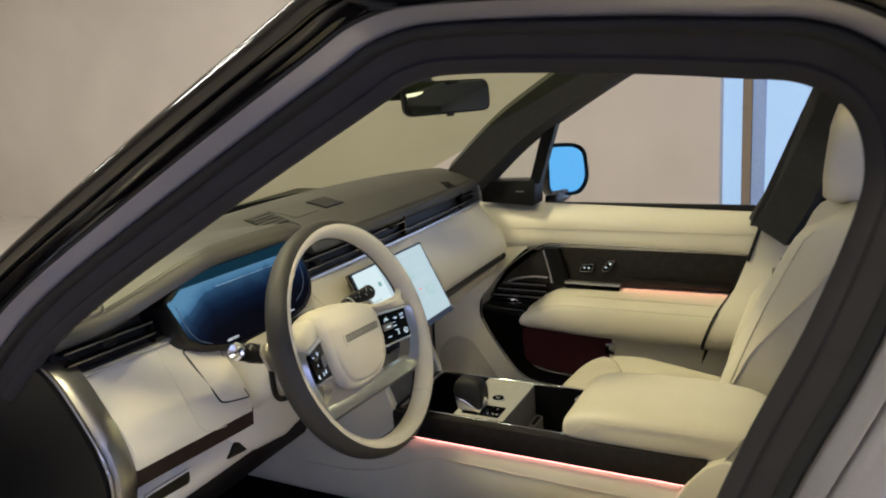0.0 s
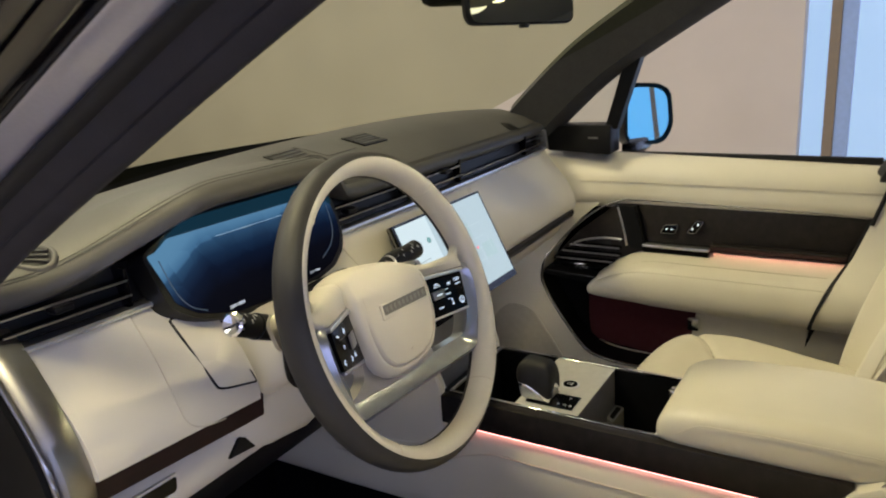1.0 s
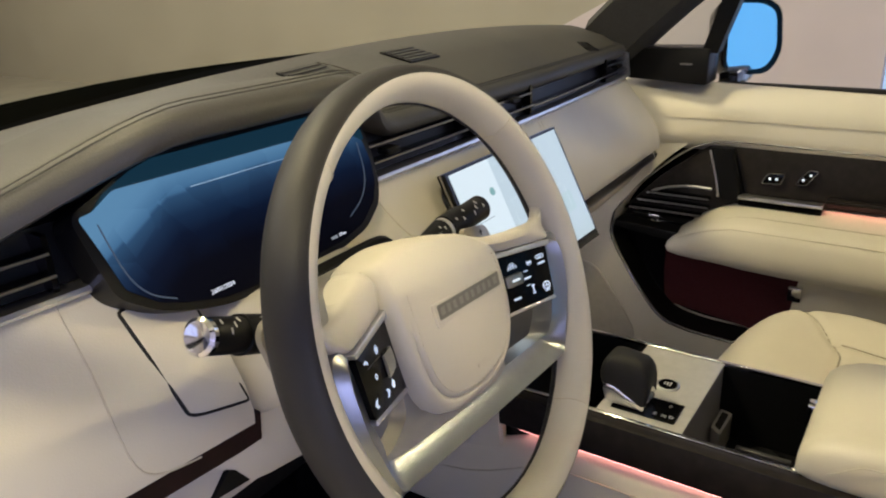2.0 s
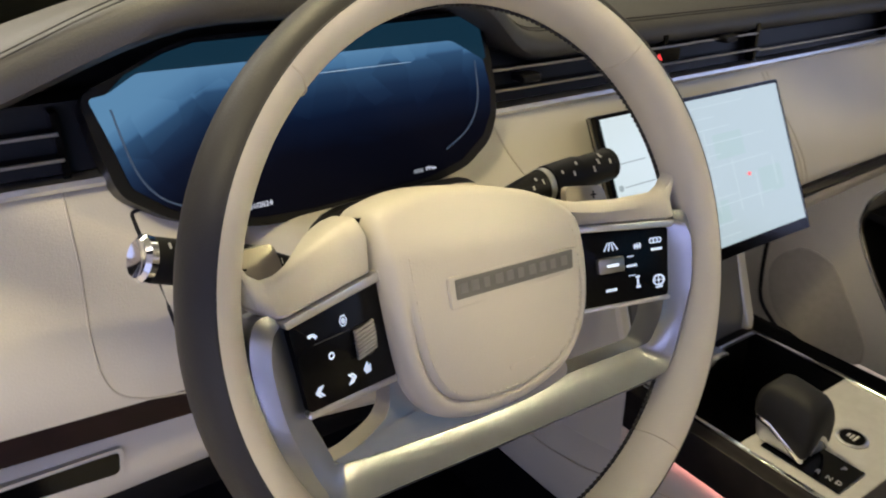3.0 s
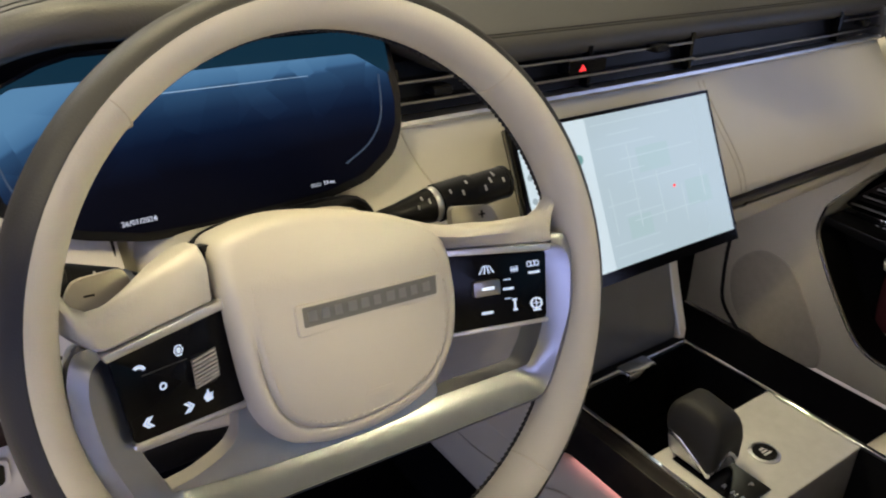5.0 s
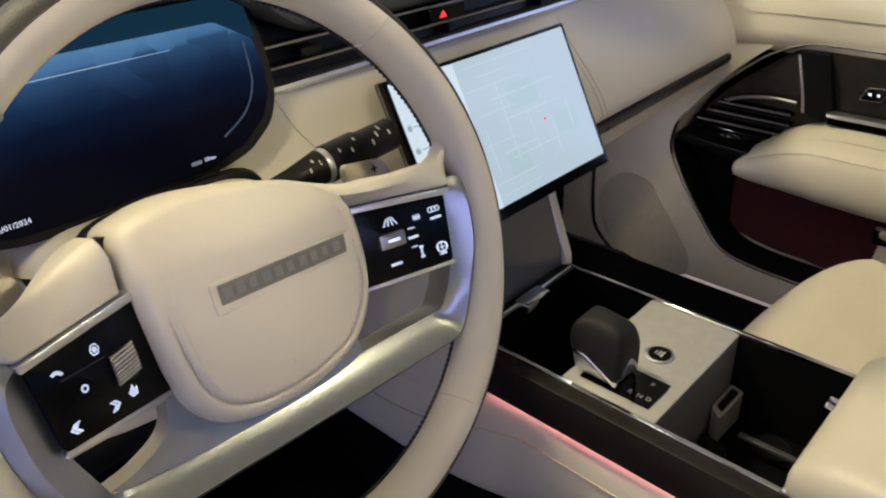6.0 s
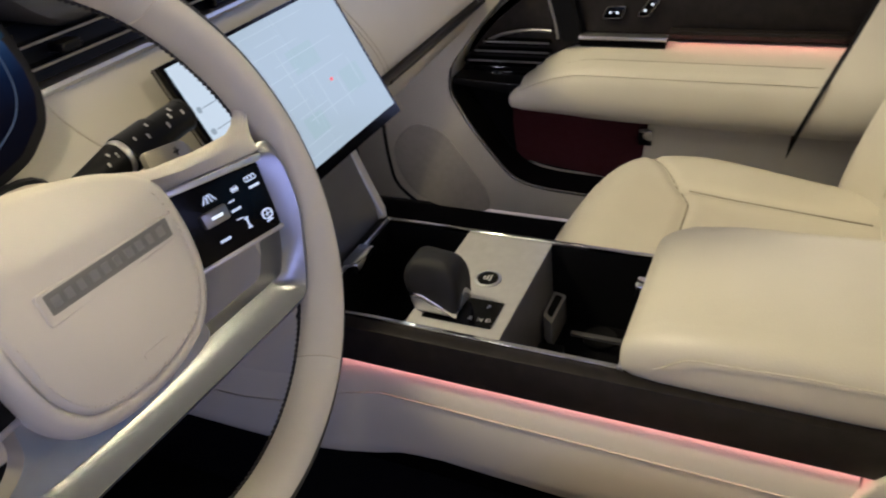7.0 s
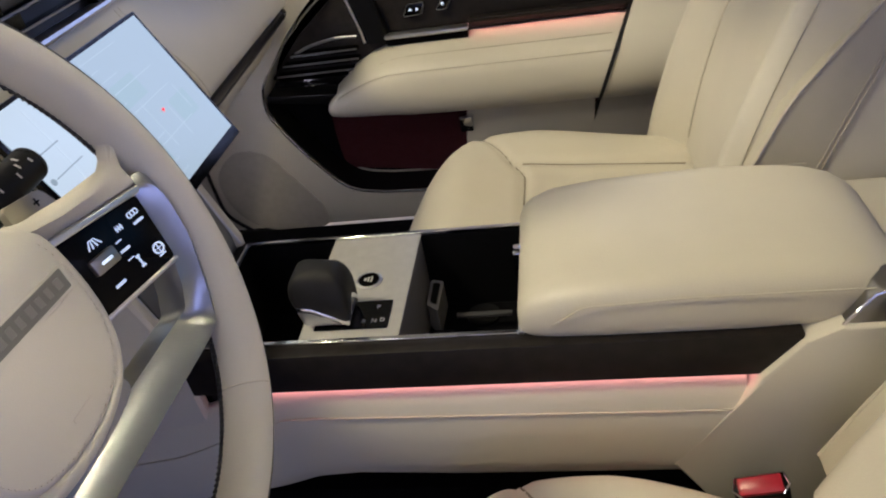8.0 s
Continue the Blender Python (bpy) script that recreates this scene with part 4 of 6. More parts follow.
def steering_wheel():
    g = thing("steering_wheel", (-0.3995, -0.0072, 1.2010), "two-tone leather steering wheel with metal lower spoke", "steering wheel")
    R = 0.1816
    n = 128
    RM = WM @ pose(-0.0012, -0.0025, -0.0035, -2.04, 0.83, 0)

    def ring(prof):
        rings = [[((R + p) * math.cos(2 * math.pi * i / n), (R + p) * math.sin(2 * math.pi * i / n), q) for p, q in prof] for i in range(n)]
        rings.append(rings[0])
        bm = loft(rings, caps=False)
        bmesh.ops.remove_doubles(bm, verts=bm.verts, dist=1e-6)
        bm.transform(RM)
        return bm

    def arc(a0, a1, rx, ry, k=14):
        return [(rx * math.cos(radians(a0 + (a1 - a0) * j / k)), ry * math.sin(radians(a0 + (a1 - a0) * j / k))) for j in range(k + 1)]
    part("outer_rim", ring(arc(-152, 82, 0.0145, 0.0205) + [(0.0, 0.0)]), RIMD, g, "black leather outer rim")
    part("inner_rim", ring(arc(83, 206, 0.0150, 0.0212) + [(0.0, 0.0)]), WHEELC, g, "pale grey leather inner rim")
    part("rim_seam", ring([(0.0020 + 0.0008 * math.cos(a), 0.0204 + 0.0008 * math.sin(a)) for a in (0, 1.57, 3.14, 4.71)]), STITCHD, g)
    # lacing on the inner rear edge and joins in the leather
    lace = []
    for i in range(250):
        a = 2 * math.pi * i / 250
        bm = box(-0.0015, 0.0016, -0.0012, 0.0012, -0.0012, 0.0012)
        bm.transform(RM @ Matrix.Rotation(a, 4, "Z") @ Matrix.Translation((R - 0.0138, 0, -0.0094)) @ Matrix.Rotation(0.5, 4, "X"))
        lace.append(bm)
    tagged(part("lacing", join(*lace), STITCHD, g, "black lacing"), "black lacing", kind="stuff")
    part("lacing_channel", ring([(-0.0134 + 0.0013 * math.cos(a), -0.0098 + 0.0013 * math.sin(a)) for a in np.linspace(0, 2 * math.pi, 6, endpoint=False)]), RIMD, g)
    for a in (47, 133, -52, 232):
        p = [(R + 0.0157 * math.cos(radians(b)), 0.0214 * math.sin(radians(b))) for b in range(86, 204, 8)]
        bm = tube([(r * math.cos(radians(a)), r * math.sin(radians(a)), z) for r, z in p], 0.0006, n=5)
        bm.transform(RM)
        part("leather_join", bm, SEAMC, g)

    def slab(pts, z0, z1, r=0.0, seg=3):
        return slab_in(WM, pts, z0, z1, r, seg)
    HM = WM @ Matrix.Translation((0, 0, -0.0042))
    hubo = rounded([(-0.083, 0.052), (-0.045, 0.0615), (0.0, 0.0575), (0.042, 0.047), (0.068, 0.030), (0.0715, -0.010), (0.066, -0.043), (0.048, -0.068), (0.010, -0.082),
                    (-0.033, -0.082), (-0.060, -0.074), (-0.074, -0.056), (-0.079, -0.033), (-0.082, 0.0), (-0.0835, 0.030)], [0.012] + [0.03] * 14, 5)
    ks = [(0.90, -0.054), (0.96, -0.050), (1.0, -0.040), (1.005, -0.024), (1.0, -0.012), (0.988, -0.0052), (0.96, -0.0012)] + [(k, 0.0005 + 0.0065 * (1 - k * k)) for k in (0.92, 0.895, 0.88, 0.87, 0.86, 0.85, 0.84, 0.825, 0.8, 0.7, 0.55, 0.4, 0.25, 0.1, 0.02)]
    rings = []
    for k, z in ks:
        r = []
        for x, y in hubo:
            X, Y = x * k, y * k
            gz = -0.0022 * math.exp(-((k - 0.86) / 0.012) ** 2) * (1 - sstep(-0.025, 0.01, Y)) + 0.0012 * (1 - sstep(0.82, 0.86, k)) * (1 - sstep(-0.025, 0.01, Y))
            r.append((X, Y, z + (gz if z > -0.002 else 0) - 0.36 * max(0, Y - 0.026)))
        rings.append(r)
    bm = loft(rings)
    bm.transform(HM)
    hub = part("airbag_cover", bm, WHEELC, g, "pale leather airbag cover with raised centre", 60)
    st = []
    for k, off in ((0.815, 0),):
        pts = [Vector((x * k, y * k, 0)) for x, y in hubo if y * k < 0.028]
        pts = sorted(pts, key=lambda q: math.atan2(q.x, -q.y + 0.001))
        for a, b in zip(pts, pts[1:]):
            L = (b - a).length
            for j in range(max(1, int(L / 0.0042))):
                q = a + (b - a) * ((j + 0.5) / max(1, int(L / 0.0042)))
                z = 0.0022 + 0.0065 * (1 - k * k) if k < 0.86 else 0.0006 + 0.0065 * (1 - k * k)
                bm = box(-0.0009, 0.0009, -0.0003, 0.0003, -0.0004, 0.0003)
                bm.transform(HM @ Matrix.Translation((q.x, q.y, z - 0.36 * max(0, q.y - 0.026))) @ Matrix.Rotation(math.atan2((b - a).y, (b - a).x), 4, "Z"))
                st.append(bm)
    part("stitching", join(*st), STITCH, hub, "pale stitching")
    part("badge_recess", slab_in(HM, rounded([(-0.0465, -0.0095), (0.0500, -0.0060), (0.0545, 0.0085), (-0.0465, 0.0098)], 0.002, 2), 0.004, 0.0074, 0.0006, 1), WHEELC, hub)
    bd = part("badge", slab_in(HM, rounded([(-0.0425, -0.0040), (0.0485, -0.0040), (0.0495, 0.0078), (-0.0425, 0.0078)], 0.0008, 2), 0.006, 0.0077), BADGED, hub, "plain dark metal badge bar")
    for k in range(10):
        part("badge_relief", slab_in(HM, rect(-0.0395 + k * 0.0087, -0.0340 + k * 0.0087 - 0.0006 * (k % 3), -0.0010, 0.0050), 0.0076, 0.0080, 0.0001, 1), BADGEM, bd, "raised metal block")
    part("embossed_mark", slab_in(HM, rounded(rect(-0.009, 0.011, -0.0565, -0.0530), 0.0015, 2), 0.0050, 0.0058), EMBOSS, hub, "faint embossed bar")
    for s in (-1, 1):
        # the switch packs lie in planes that fall towards the hub
        k, c = (-0.41, -0.0491) if s < 0 else (0.40, -0.0575)
        PM = WM @ Matrix(((1, 0, 0, 0), (0, 1, 0, 0), (k, 0, 1, c), (0, 0, 0, 1)))
        if s < 0:
            xs, tops = (0.0880, 0.0888, 0.097, 0.113, 0.132, 0.145, 0.152, 0.158, 0.163, 0.168, 0.176), (0.0500, 0.0520, 0.0505, 0.0440, 0.036, 0.0315, 0.031, 0.035, 0.045, 0.062, 0.066)
        else:
            xs, tops = (0.030, 0.052, 0.066, 0.088, 0.12, 0.140, 0.150, 0.158, 0.163, 0.168, 0.176), (0.050, 0.0415, 0.036, 0.031, 0.0285, 0.0305, 0.0335, 0.0395, 0.0480, 0.0580, 0.0620)
        ft = lerp_fn(list(zip(xs, tops)))
        fb = lerp_fn([(0.0815, 0.0205), (0.150, 0.0122), (0.156, 0.0140), (0.161, 0.0180), (0.166, 0.0240), (0.176, 0.034)] if s < 0 else [(0.030, 0.020), (0.072, 0.0165), (0.148, 0.0100), (0.154, 0.0115), (0.160, 0.0150), (0.166, 0.0220), (0.176, 0.034)])
        rings = []
        for x in sorted(set(list(xs) + list(np.linspace(xs[0], 0.176, 36)))):
            yt, yb = ft(x), fb(x)
            zf = -0.0035 + 0.0050 * sstep(0.10, 0.172, x) - (0.0030 * (1 - sstep(0.075, 0.125, x)) + 0.0050 * sstep(0.130, 0.163, x) if s > 0 else 0.0)
            back = -0.036 + 0.034 * sstep(0.10, 0.156, x)

            zb = k * min(x, 0.150) * s + c + 0.0014 - 0.018 * sstep(0.146, 0.166, x)
            zm = 0.5 * (zb + zf)

            def lean(y, z):
                return (s * x, y, z - 0.36 * max(0, y - 0.026) * (1 - sstep(0.10, 0.145, x)))
            r = min(0.010, (yt - yb) * 0.4)
            sec = [lean(yb, min(back, zb - 0.008)), lean(yb, zb - 0.006)] + [lean(yb + 0.0025 * (1 - math.cos(q)), zb - 0.006 + 0.006 * math.sin(q)) for q in (0.5, 1.0, 1.57)]
            sec += [lean(yb + (yt - yb) * 0.45, zm)] + [lean(yt - r * (1 - math.sin(q)), zf - 0.9 * r * (1 - math.cos(q))) for q in (0.0, 0.4, 0.8, 1.2, 1.57)] + [lean(yt, min(back, zf - r)), lean(yt - 0.004, back - 0.002)]
            rings.append(sec)
        bm = loft(rings)
        bm.transform(WM)
        part("upper_spoke", bm, WHEELC, g, "pale leather spoke", 60)
        part("spoke_trim", slab_in(PM, [(s * x, y) for x, y in (((0.0815, 0.0205), (0.1520, 0.0118), (0.1500, 0.0076), (0.0815, 0.0148)) if s < 0 else ((0.0720, 0.0165), (0.1480, 0.0098), (0.1460, 0.0050), (0.0720, 0.0118)))], -0.016, 0.0034, 0.0012, 2), SATIN, g, "thin satin metal trim")
        part("spoke_trim", slab_in(PM, [(s * x, y) for x, y in (((0.0765, -0.0460), (0.1440, -0.0414), (0.1440, -0.0378), (0.0765, -0.0420)) if s < 0 else ((0.0730, -0.0465), (0.1425, -0.0468), (0.1425, -0.0436), (0.0730, -0.0432)))], -0.014, 0.0010, 0.001, 1), SATIN, g, "thin satin metal trim")
        pk = PKR if s > 0 else PKL
        p = part("switch_pack", slab_in(PM, rounded(pk, 0.003), -0.012, 0.0, 0.001), PACKM, g, "gloss black switch pack")

        def mark(q, size, at=None):
            """A lit symbol on the pack, scaled about its middle or moved to a place."""
            mx, my = sum(a for a, b in q) / len(q), sum(b for a, b in q) / len(q)
            ox, oy = at or (mx, my)
            part("symbol", slab_in(PM, [(ox + (a - mx) * size, oy + (b - my) * size) for a, b in q], 0.0, 0.0004), SYMGL, p)

        def ring_mark(cx, cy, ro, ri, n, flat=1.0):
            bm = loft([[(cx + r * math.cos(2 * math.pi * i / n) * flat, cy + r * math.sin(2 * math.pi * i / n), z) for i in range(n)] for r, z in ((ro, -0.0002), (ro, 0.0004), (ri, 0.0004), (ri, -0.0002))], caps=False)
            bm.transform(PM)
            part("symbol", bm, SYMGL, p)
        chevron = [(0.0025, 0.0035), (-0.0010, 0.0), (0.0025, -0.0035), (0.0005, -0.0035), (-0.0030, 0.0), (0.0005, 0.0035)]
        if s < 0:
            bm = lathe([(0.001, -0.0105), (0.0085, -0.0105), (0.0085, 0.0105), (0.001, 0.0105)], PM @ Matrix.Translation((-0.0987, -0.0140, -0.004)) @ Matrix.Rotation(radians(90), 4, "X") @ Matrix.Diagonal((1.0, 0.75, 0.85, 1)), 36)
            part("roller", bm, BLACKP, p, "ridged metal roller")
            for j in range(8):
                part("roller_rib", slab_in(PM, [(-0.1062, -0.0226 + j * 0.0021), (-0.0912, -0.0204 + j * 0.0021), (-0.0912, -0.0192 + j * 0.0021), (-0.1062, -0.0214 + j * 0.0021)], 0.001, 0.0032 + 0.0012 * math.sin(math.pi * (j + 0.5) / 8)), COLLARM, p)
            handset = [(0.005 * math.cos(a), 0.005 * math.sin(a)) for a in np.linspace(0.3, 2.2, 7)] + [(0.0028 * math.cos(a), 0.0028 * math.sin(a)) for a in np.linspace(2.2, 0.3, 7)]
            mark(handset, 0.85, (-0.1340, -0.0009))
            for dx in (-0.0010, 0.0010):
                mark(chevron, 0.80, (-0.1342 + dx, -0.0300))
                mark([(-a, b) for a, b in chevron], 0.80, (-0.1118 + dx, -0.0313))
            mark([(-0.105, -0.030), (-0.101, -0.0255), (-0.100, -0.029), (-0.098, -0.028), (-0.0985, -0.033), (-0.103, -0.0335)], 0.85, (-0.0989, -0.0298))
            ring_mark(-0.1235, -0.0146, 0.0021, 0.0011, 16)
            ring_mark(-0.1118, 0.0007, 0.0034, 0.0026, 6, 0.85)
            ring_mark(-0.1118, 0.0007, 0.0017, 0.0004, 6, 0.85)
            part("pack_line", slab_in(PM, rect(-0.1335, -0.1080, -0.0056, -0.0050), 0.0, 0.0003), PACKLINE, p)
        else:
            part("rocker", slab_in(PM, rounded(rect(0.0925, 0.1105, -0.0205, -0.0095), 0.0015, 2), -0.002, 0.0028, 0.001, 2), SATIND, p, "dark metal rocker")
            part("rocker_mark", slab_in(PM, rect(0.0980, 0.1060, -0.0162, -0.0144), 0.0028, 0.0032), WHITEGL, p)
            for dx, sk in ((-0.0050, 0.0036), (-0.0017, 0.0013), (0.0017, -0.0013), (0.0050, -0.0036)):
                mark([(dx - 0.0006, -0.0034), (dx + 0.0006, -0.0034), (dx + sk + 0.0004, 0.0034), (dx + sk - 0.0004, 0.0034)], 0.85, (0.1035 + dx + sk / 2, -0.0022))
            for q, at in (((0.0085, 0.0022), (0.1014, -0.0332)), ((0.0080, 0.0020), (0.1171, -0.0182)), ((0.0050, 0.0010), (0.1168, -0.0115)), ((0.0050, 0.0008), (0.1165, -0.0252)),
                          ((0.0085, 0.0020), (0.1356, -0.0093)), ((0.0014, 0.0062), (0.1205, -0.0304)), ((0.0032, 0.0018), (0.1205, -0.0268)), ((0.0032, 0.0018), (0.1205, -0.0340))):
                mark(rect(-q[0] / 2, q[0] / 2, -q[1] / 2, q[1] / 2), 0.9, at)
            for dx in (-0.0018, 0.0, 0.0018):
                mark([(0.0, 0.0026), (0.0009, 0.0), (0.0, -0.0026), (-0.0009, 0.0)], 0.9, (0.1222 + dx, -0.0050))
            for dx in (-0.0026, 0.0, 0.0026):
                ring_mark(0.1352 + dx, -0.0030, 0.0022, 0.0014, 12, 0.8)
            ring_mark(0.1352, -0.0318, 0.0042, 0.0031, 18)
            for q in (rect(-0.0034, 0.0034, -0.0003, 0.0003), rect(-0.0003, 0.0003, -0.0034, 0.0034)):
                mark(q, 1.0, (0.1352, -0.0318))
            mark(rect(-0.0025, 0.0025, -0.0006, 0.0006), 1.0, (0.1352, -0.0368))
    # faceted metal frame that carries the switch packs and forms the lower spoke
    left = [((-0.1530, 0.0150, 0.006), (-0.1505, 0.0095, 0.009), (-0.1480, 0.0060, 0.005)), ((-0.1620, 0.0140, 0.008), (-0.1565, 0.0055, 0.013), (-0.1468, 0.0040, 0.004)),
            ((-0.1670, 0.0040, 0.009), (-0.1595, -0.0030, 0.015), (-0.1455, -0.0050, 0.004)), ((-0.1685, -0.0110, 0.009), (-0.1600, -0.0140, 0.015), (-0.1440, -0.0180, 0.004)),
            ((-0.1675, -0.0370, 0.009), (-0.1570, -0.0390, 0.014), (-0.1415, -0.0400, 0.003)), ((-0.1620, -0.0600, 0.008), (-0.1495, -0.0610, 0.011), (-0.1345, -0.0590, 0.000)),
            ((-0.1560, -0.0830, 0.005), (-0.1415, -0.0800, 0.008), (-0.1300, -0.0690, -0.004)), ((-0.1490, -0.0980, 0.001), (-0.1345, -0.0930, 0.005), (-0.1270, -0.0765, -0.008)),
            ((-0.1400, -0.1035, -0.003), (-0.1280, -0.0970, 0.004), (-0.1215, -0.0792, -0.013)), ((-0.1220, -0.1040, -0.006), (-0.1180, -0.0978, 0.003), (-0.1120, -0.0795, -0.015)),
            ((-0.0600, -0.1038, -0.006), (-0.0600, -0.0980, 0.003), (-0.0600, -0.0792, -0.015)), ((-0.0200, -0.1040, -0.006), (-0.0200, -0.0982, 0.003), (-0.0200, -0.0790, -0.015))]
    right = [tuple((-a, b, c - 0.0075 * sstep(0.115, 0.150, -a)) for a, b, c in q) for q in reversed(left)]
    rings = []
    for q in left + right:
        o, m, i = (Vector(v) for v in q)
        dip = 0.0006 + 0.0022 * sstep(-0.06, -0.09, m.y)
        face = [m + (i - m) * k + Vector((0, 0, -dip * 4 * k * (1 - k))) for k in (0.0, 0.2, 0.4, 0.6, 0.8, 1.0)]
        rings.append([(o.x, o.y, o.z - 0.022), tuple(o), tuple(o + (m - o) * 0.5 + Vector((0, 0, -0.0006)))] + [tuple(v) for v in face] + [(i.x, i.y, i.z - 0.022)])
    fine = []
    for k in range(len(rings[0])):
        fine.append(smooth_path([r[k] for r in rings], 3))
    bm = loft([list(r) for r in zip(*fine)])
    bm.transform(WM)
    part("lower_spoke", bm, SPOKE, g, "satin silver faceted lower spoke", 26)
    part("gap_filler", slab(rect(-0.090, -0.074, -0.046, 0.050), -0.040, -0.026), BLACKP, g, "dark gap beside the airbag cover")
    web = smooth_path([(x, y, 0) for x, y in ((-0.126, -0.0790), (-0.110, -0.0755), (-0.093, -0.0700), (-0.084, -0.061), (-0.079, -0.044), (-0.060, -0.040), (0.050, -0.040), (0.056, -0.058), (0.054, -0.0700), (0.046, -0.0790), (0.0, -0.0840), (-0.06, -0.0835))], 5, True)
    bm = loft([[(p.x, p.y, z + 0.008 * sstep(-0.07, -0.083, p.y)) for p in web] for z in (-0.036, -0.0215, -0.0195)])
    bm.transform(WM)
    part("spoke_web", bm, POLISH, g, "polished metal web below the airbag cover", 50)
    bm = lathe([(0.001, -0.10), (0.052, -0.10), (0.056, -0.06), (0.058, -0.044), (0.001, -0.044)], WM, 32)
    part("hub_back", bm, WHEELC, g)


steering_wheel()


def column():
    g = thing("steering_column", (-0.40, 0.12, 1.12), "cream steering column shroud with black stalks", "steering column")
    rings = []
    for t in np.linspace(0, 1, 10):
        y, z = 0.045 + 0.19 * t, 1.178 - 0.062 * t
        w, h = 0.120 + 0.09 * t * t, 0.085 + 0.075 * t * t
        rings.append([(-0.40 + a, y, z + b - 0.01 * t) for a, b in rrect(w, h, 0.03, 5)])
    part("shroud", loft(rings), CREAM, g, "", 60)
    part("shroud_gap", tube([(-0.40 + a, 0.125, 1.149 + b) for a, b in rrect(0.150, 0.122, 0.034, 6)], 0.005, True, 8, (0, 1, 0)), BLACKP, g, "dark gap round the shroud")

    def stalk(a, c, r, tip, s):
        a, c = Vector(a), Vector(c)
        d = (c - a)
        L = d.length
        m = Matrix.Translation(a) @ d.normalized().to_track_quat("Z", "Y").to_matrix().to_4x4()
        p = part("stalk", lathe([(0.001, 0.0), (r * 0.50, 0.0), (r * 0.66, L * 0.20), (r * 0.94, L * 0.38), (r, L * 0.42)], m), BLACKP, g, "black ribbed stalk")
        part("ring", lathe([(r * 1.02, L * 0.42), (r * 1.04, L * 0.425), (r * 1.04, L * 0.455), (r * 1.02, L * 0.46)], m), SATIN, p, "satin metal ring")
        part("collar", lathe([(r * 0.9, L * 0.46), (r * 1.10, L * 0.465), (r * 1.12, L * 0.70), (r * 0.9, L * 0.705)], m), BLACKP, p)
        part("grip", lathe([(r * 0.9, L * 0.70), (r * 1.0, L * 0.71), (r * 0.98, L * 0.955), (r * 0.9, L * 0.965), (0.001, L * 0.965)], m), BLACKP, p)
        part("stalk_tip", lathe([(r * 0.9, L * 0.955), (r * 1.0, L * 0.958), (r * 1.0, L * 0.985), (r * 0.8, L), (r * 0.4, L * 0.985), (0.001, L * 0.98)], m), tip, p)
        # small printed marks facing the driver
        toward = Vector((0.05 * s, -0.55, 0.62)).normalized()
        side = d.normalized()
        upv = (toward - side * toward.dot(side)).normalized()
        ov = side.cross(upv)
        for t, k, w in ((0.30, 0.3, 0.004), (0.34, -0.2, 0.004), (0.38, 0.1, 0.005), (0.52, 0.0, 0.004), (0.60, 0.25, 0.005), (0.65, -0.25, 0.004), (0.77, 0.35, 0.006), (0.82, 0.0, 0.006), (0.86, -0.35, 0.006), (0.91, 0.2, 0.005)):
            rr = r * (1.13 if 0.46 < t < 0.70 else (0.90 if t < 0.4 else 1.0)) + 0.0002
            o = a + d * t + upv * (rr * math.cos(k)) + ov * (rr * math.sin(k))
            nn = (upv * math.cos(k) + ov * math.sin(k))
            bm = box(-0.0006, 0.0006, -w / 2.6, w / 2.6, -0.0003, 0.0003)
            bm.transform(plane_m(o, side, nn.cross(side)))
            part("printed_mark", bm, GREYB, p)
    stalk((-0.350, 0.088, 1.203), (-0.217, 0.0920, 1.2075), 0.0136, BLACKP, 1)
    stalk((-0.465, 0.105, 1.172), (-0.594, 0.080, 1.2335), 0.0135, CHROME, -1)
    part("stalk_arm", tube(smooth_path([(-0.480, 0.103, 1.179), (-0.464, 0.110, 1.162), (-0.453, 0.132, 1.137), (-0.443, 0.162, 1.118), (-0.436, 0.192, 1.112)], 5), 0.0105, n=14), BLACKP, g, "black curved stalk arm")
    part("stalk_boot", lathe([(0.021, -0.004), (0.022, 0.002), (0.019, 0.007), (0.012, 0.009), (0.001, 0.009)], Matrix.Translation((-0.441, 0.172, 1.115)) @ Vector((-0.25, -0.93, 0.25)).to_track_quat("Z", "Y").to_matrix().to_4x4()), RUBBER, g, "round rubber boot")
    for s in (-1, 1):
        pts = rounded([(s * x, y) for x, y in (((0.113, 0.0390), (0.151, 0.0348), (0.158, 0.018), (0.150, -0.055), (0.135, -0.062), (0.110, -0.055)) if s > 0 else ((0.120, 0.0415), (0.149, 0.0390), (0.155, 0.028), (0.150, 0.000), (0.135, -0.006), (0.110, 0.000)))], 0.005)
        p = part("shift_paddle", slab_in(WM, pts, -0.071, -0.065, 0.002, 2), PADDLEM, g, "satin metal shift paddle")
        part("plus_mark" if s > 0 else "minus_mark", slab_in(WM, rect(s * 0.141 - 0.003, s * 0.141 + 0.003, 0.0284, 0.0296), -0.0652, -0.0646), BLACKP, p)
        if s > 0:
            part("plus_mark", slab_in(WM, rect(0.1404, 0.1416, 0.0260, 0.0320), -0.0652, -0.0645), BLACKP, p)


column()


# ---- centre console ----
STEELD = mat("dark_grey_plastic", (0.05, 0.05, 0.055), 0.45, vary=0.05)
BLOCKM = mat("grey_silver_side", (0.30, 0.29, 0.30), 0.42, 0.3, vary=0.05, scale=80)
STACKM = mat("slate_grey_panel", (0.085, 0.090, 0.100), 0.38, vary=0.06, scale=30)


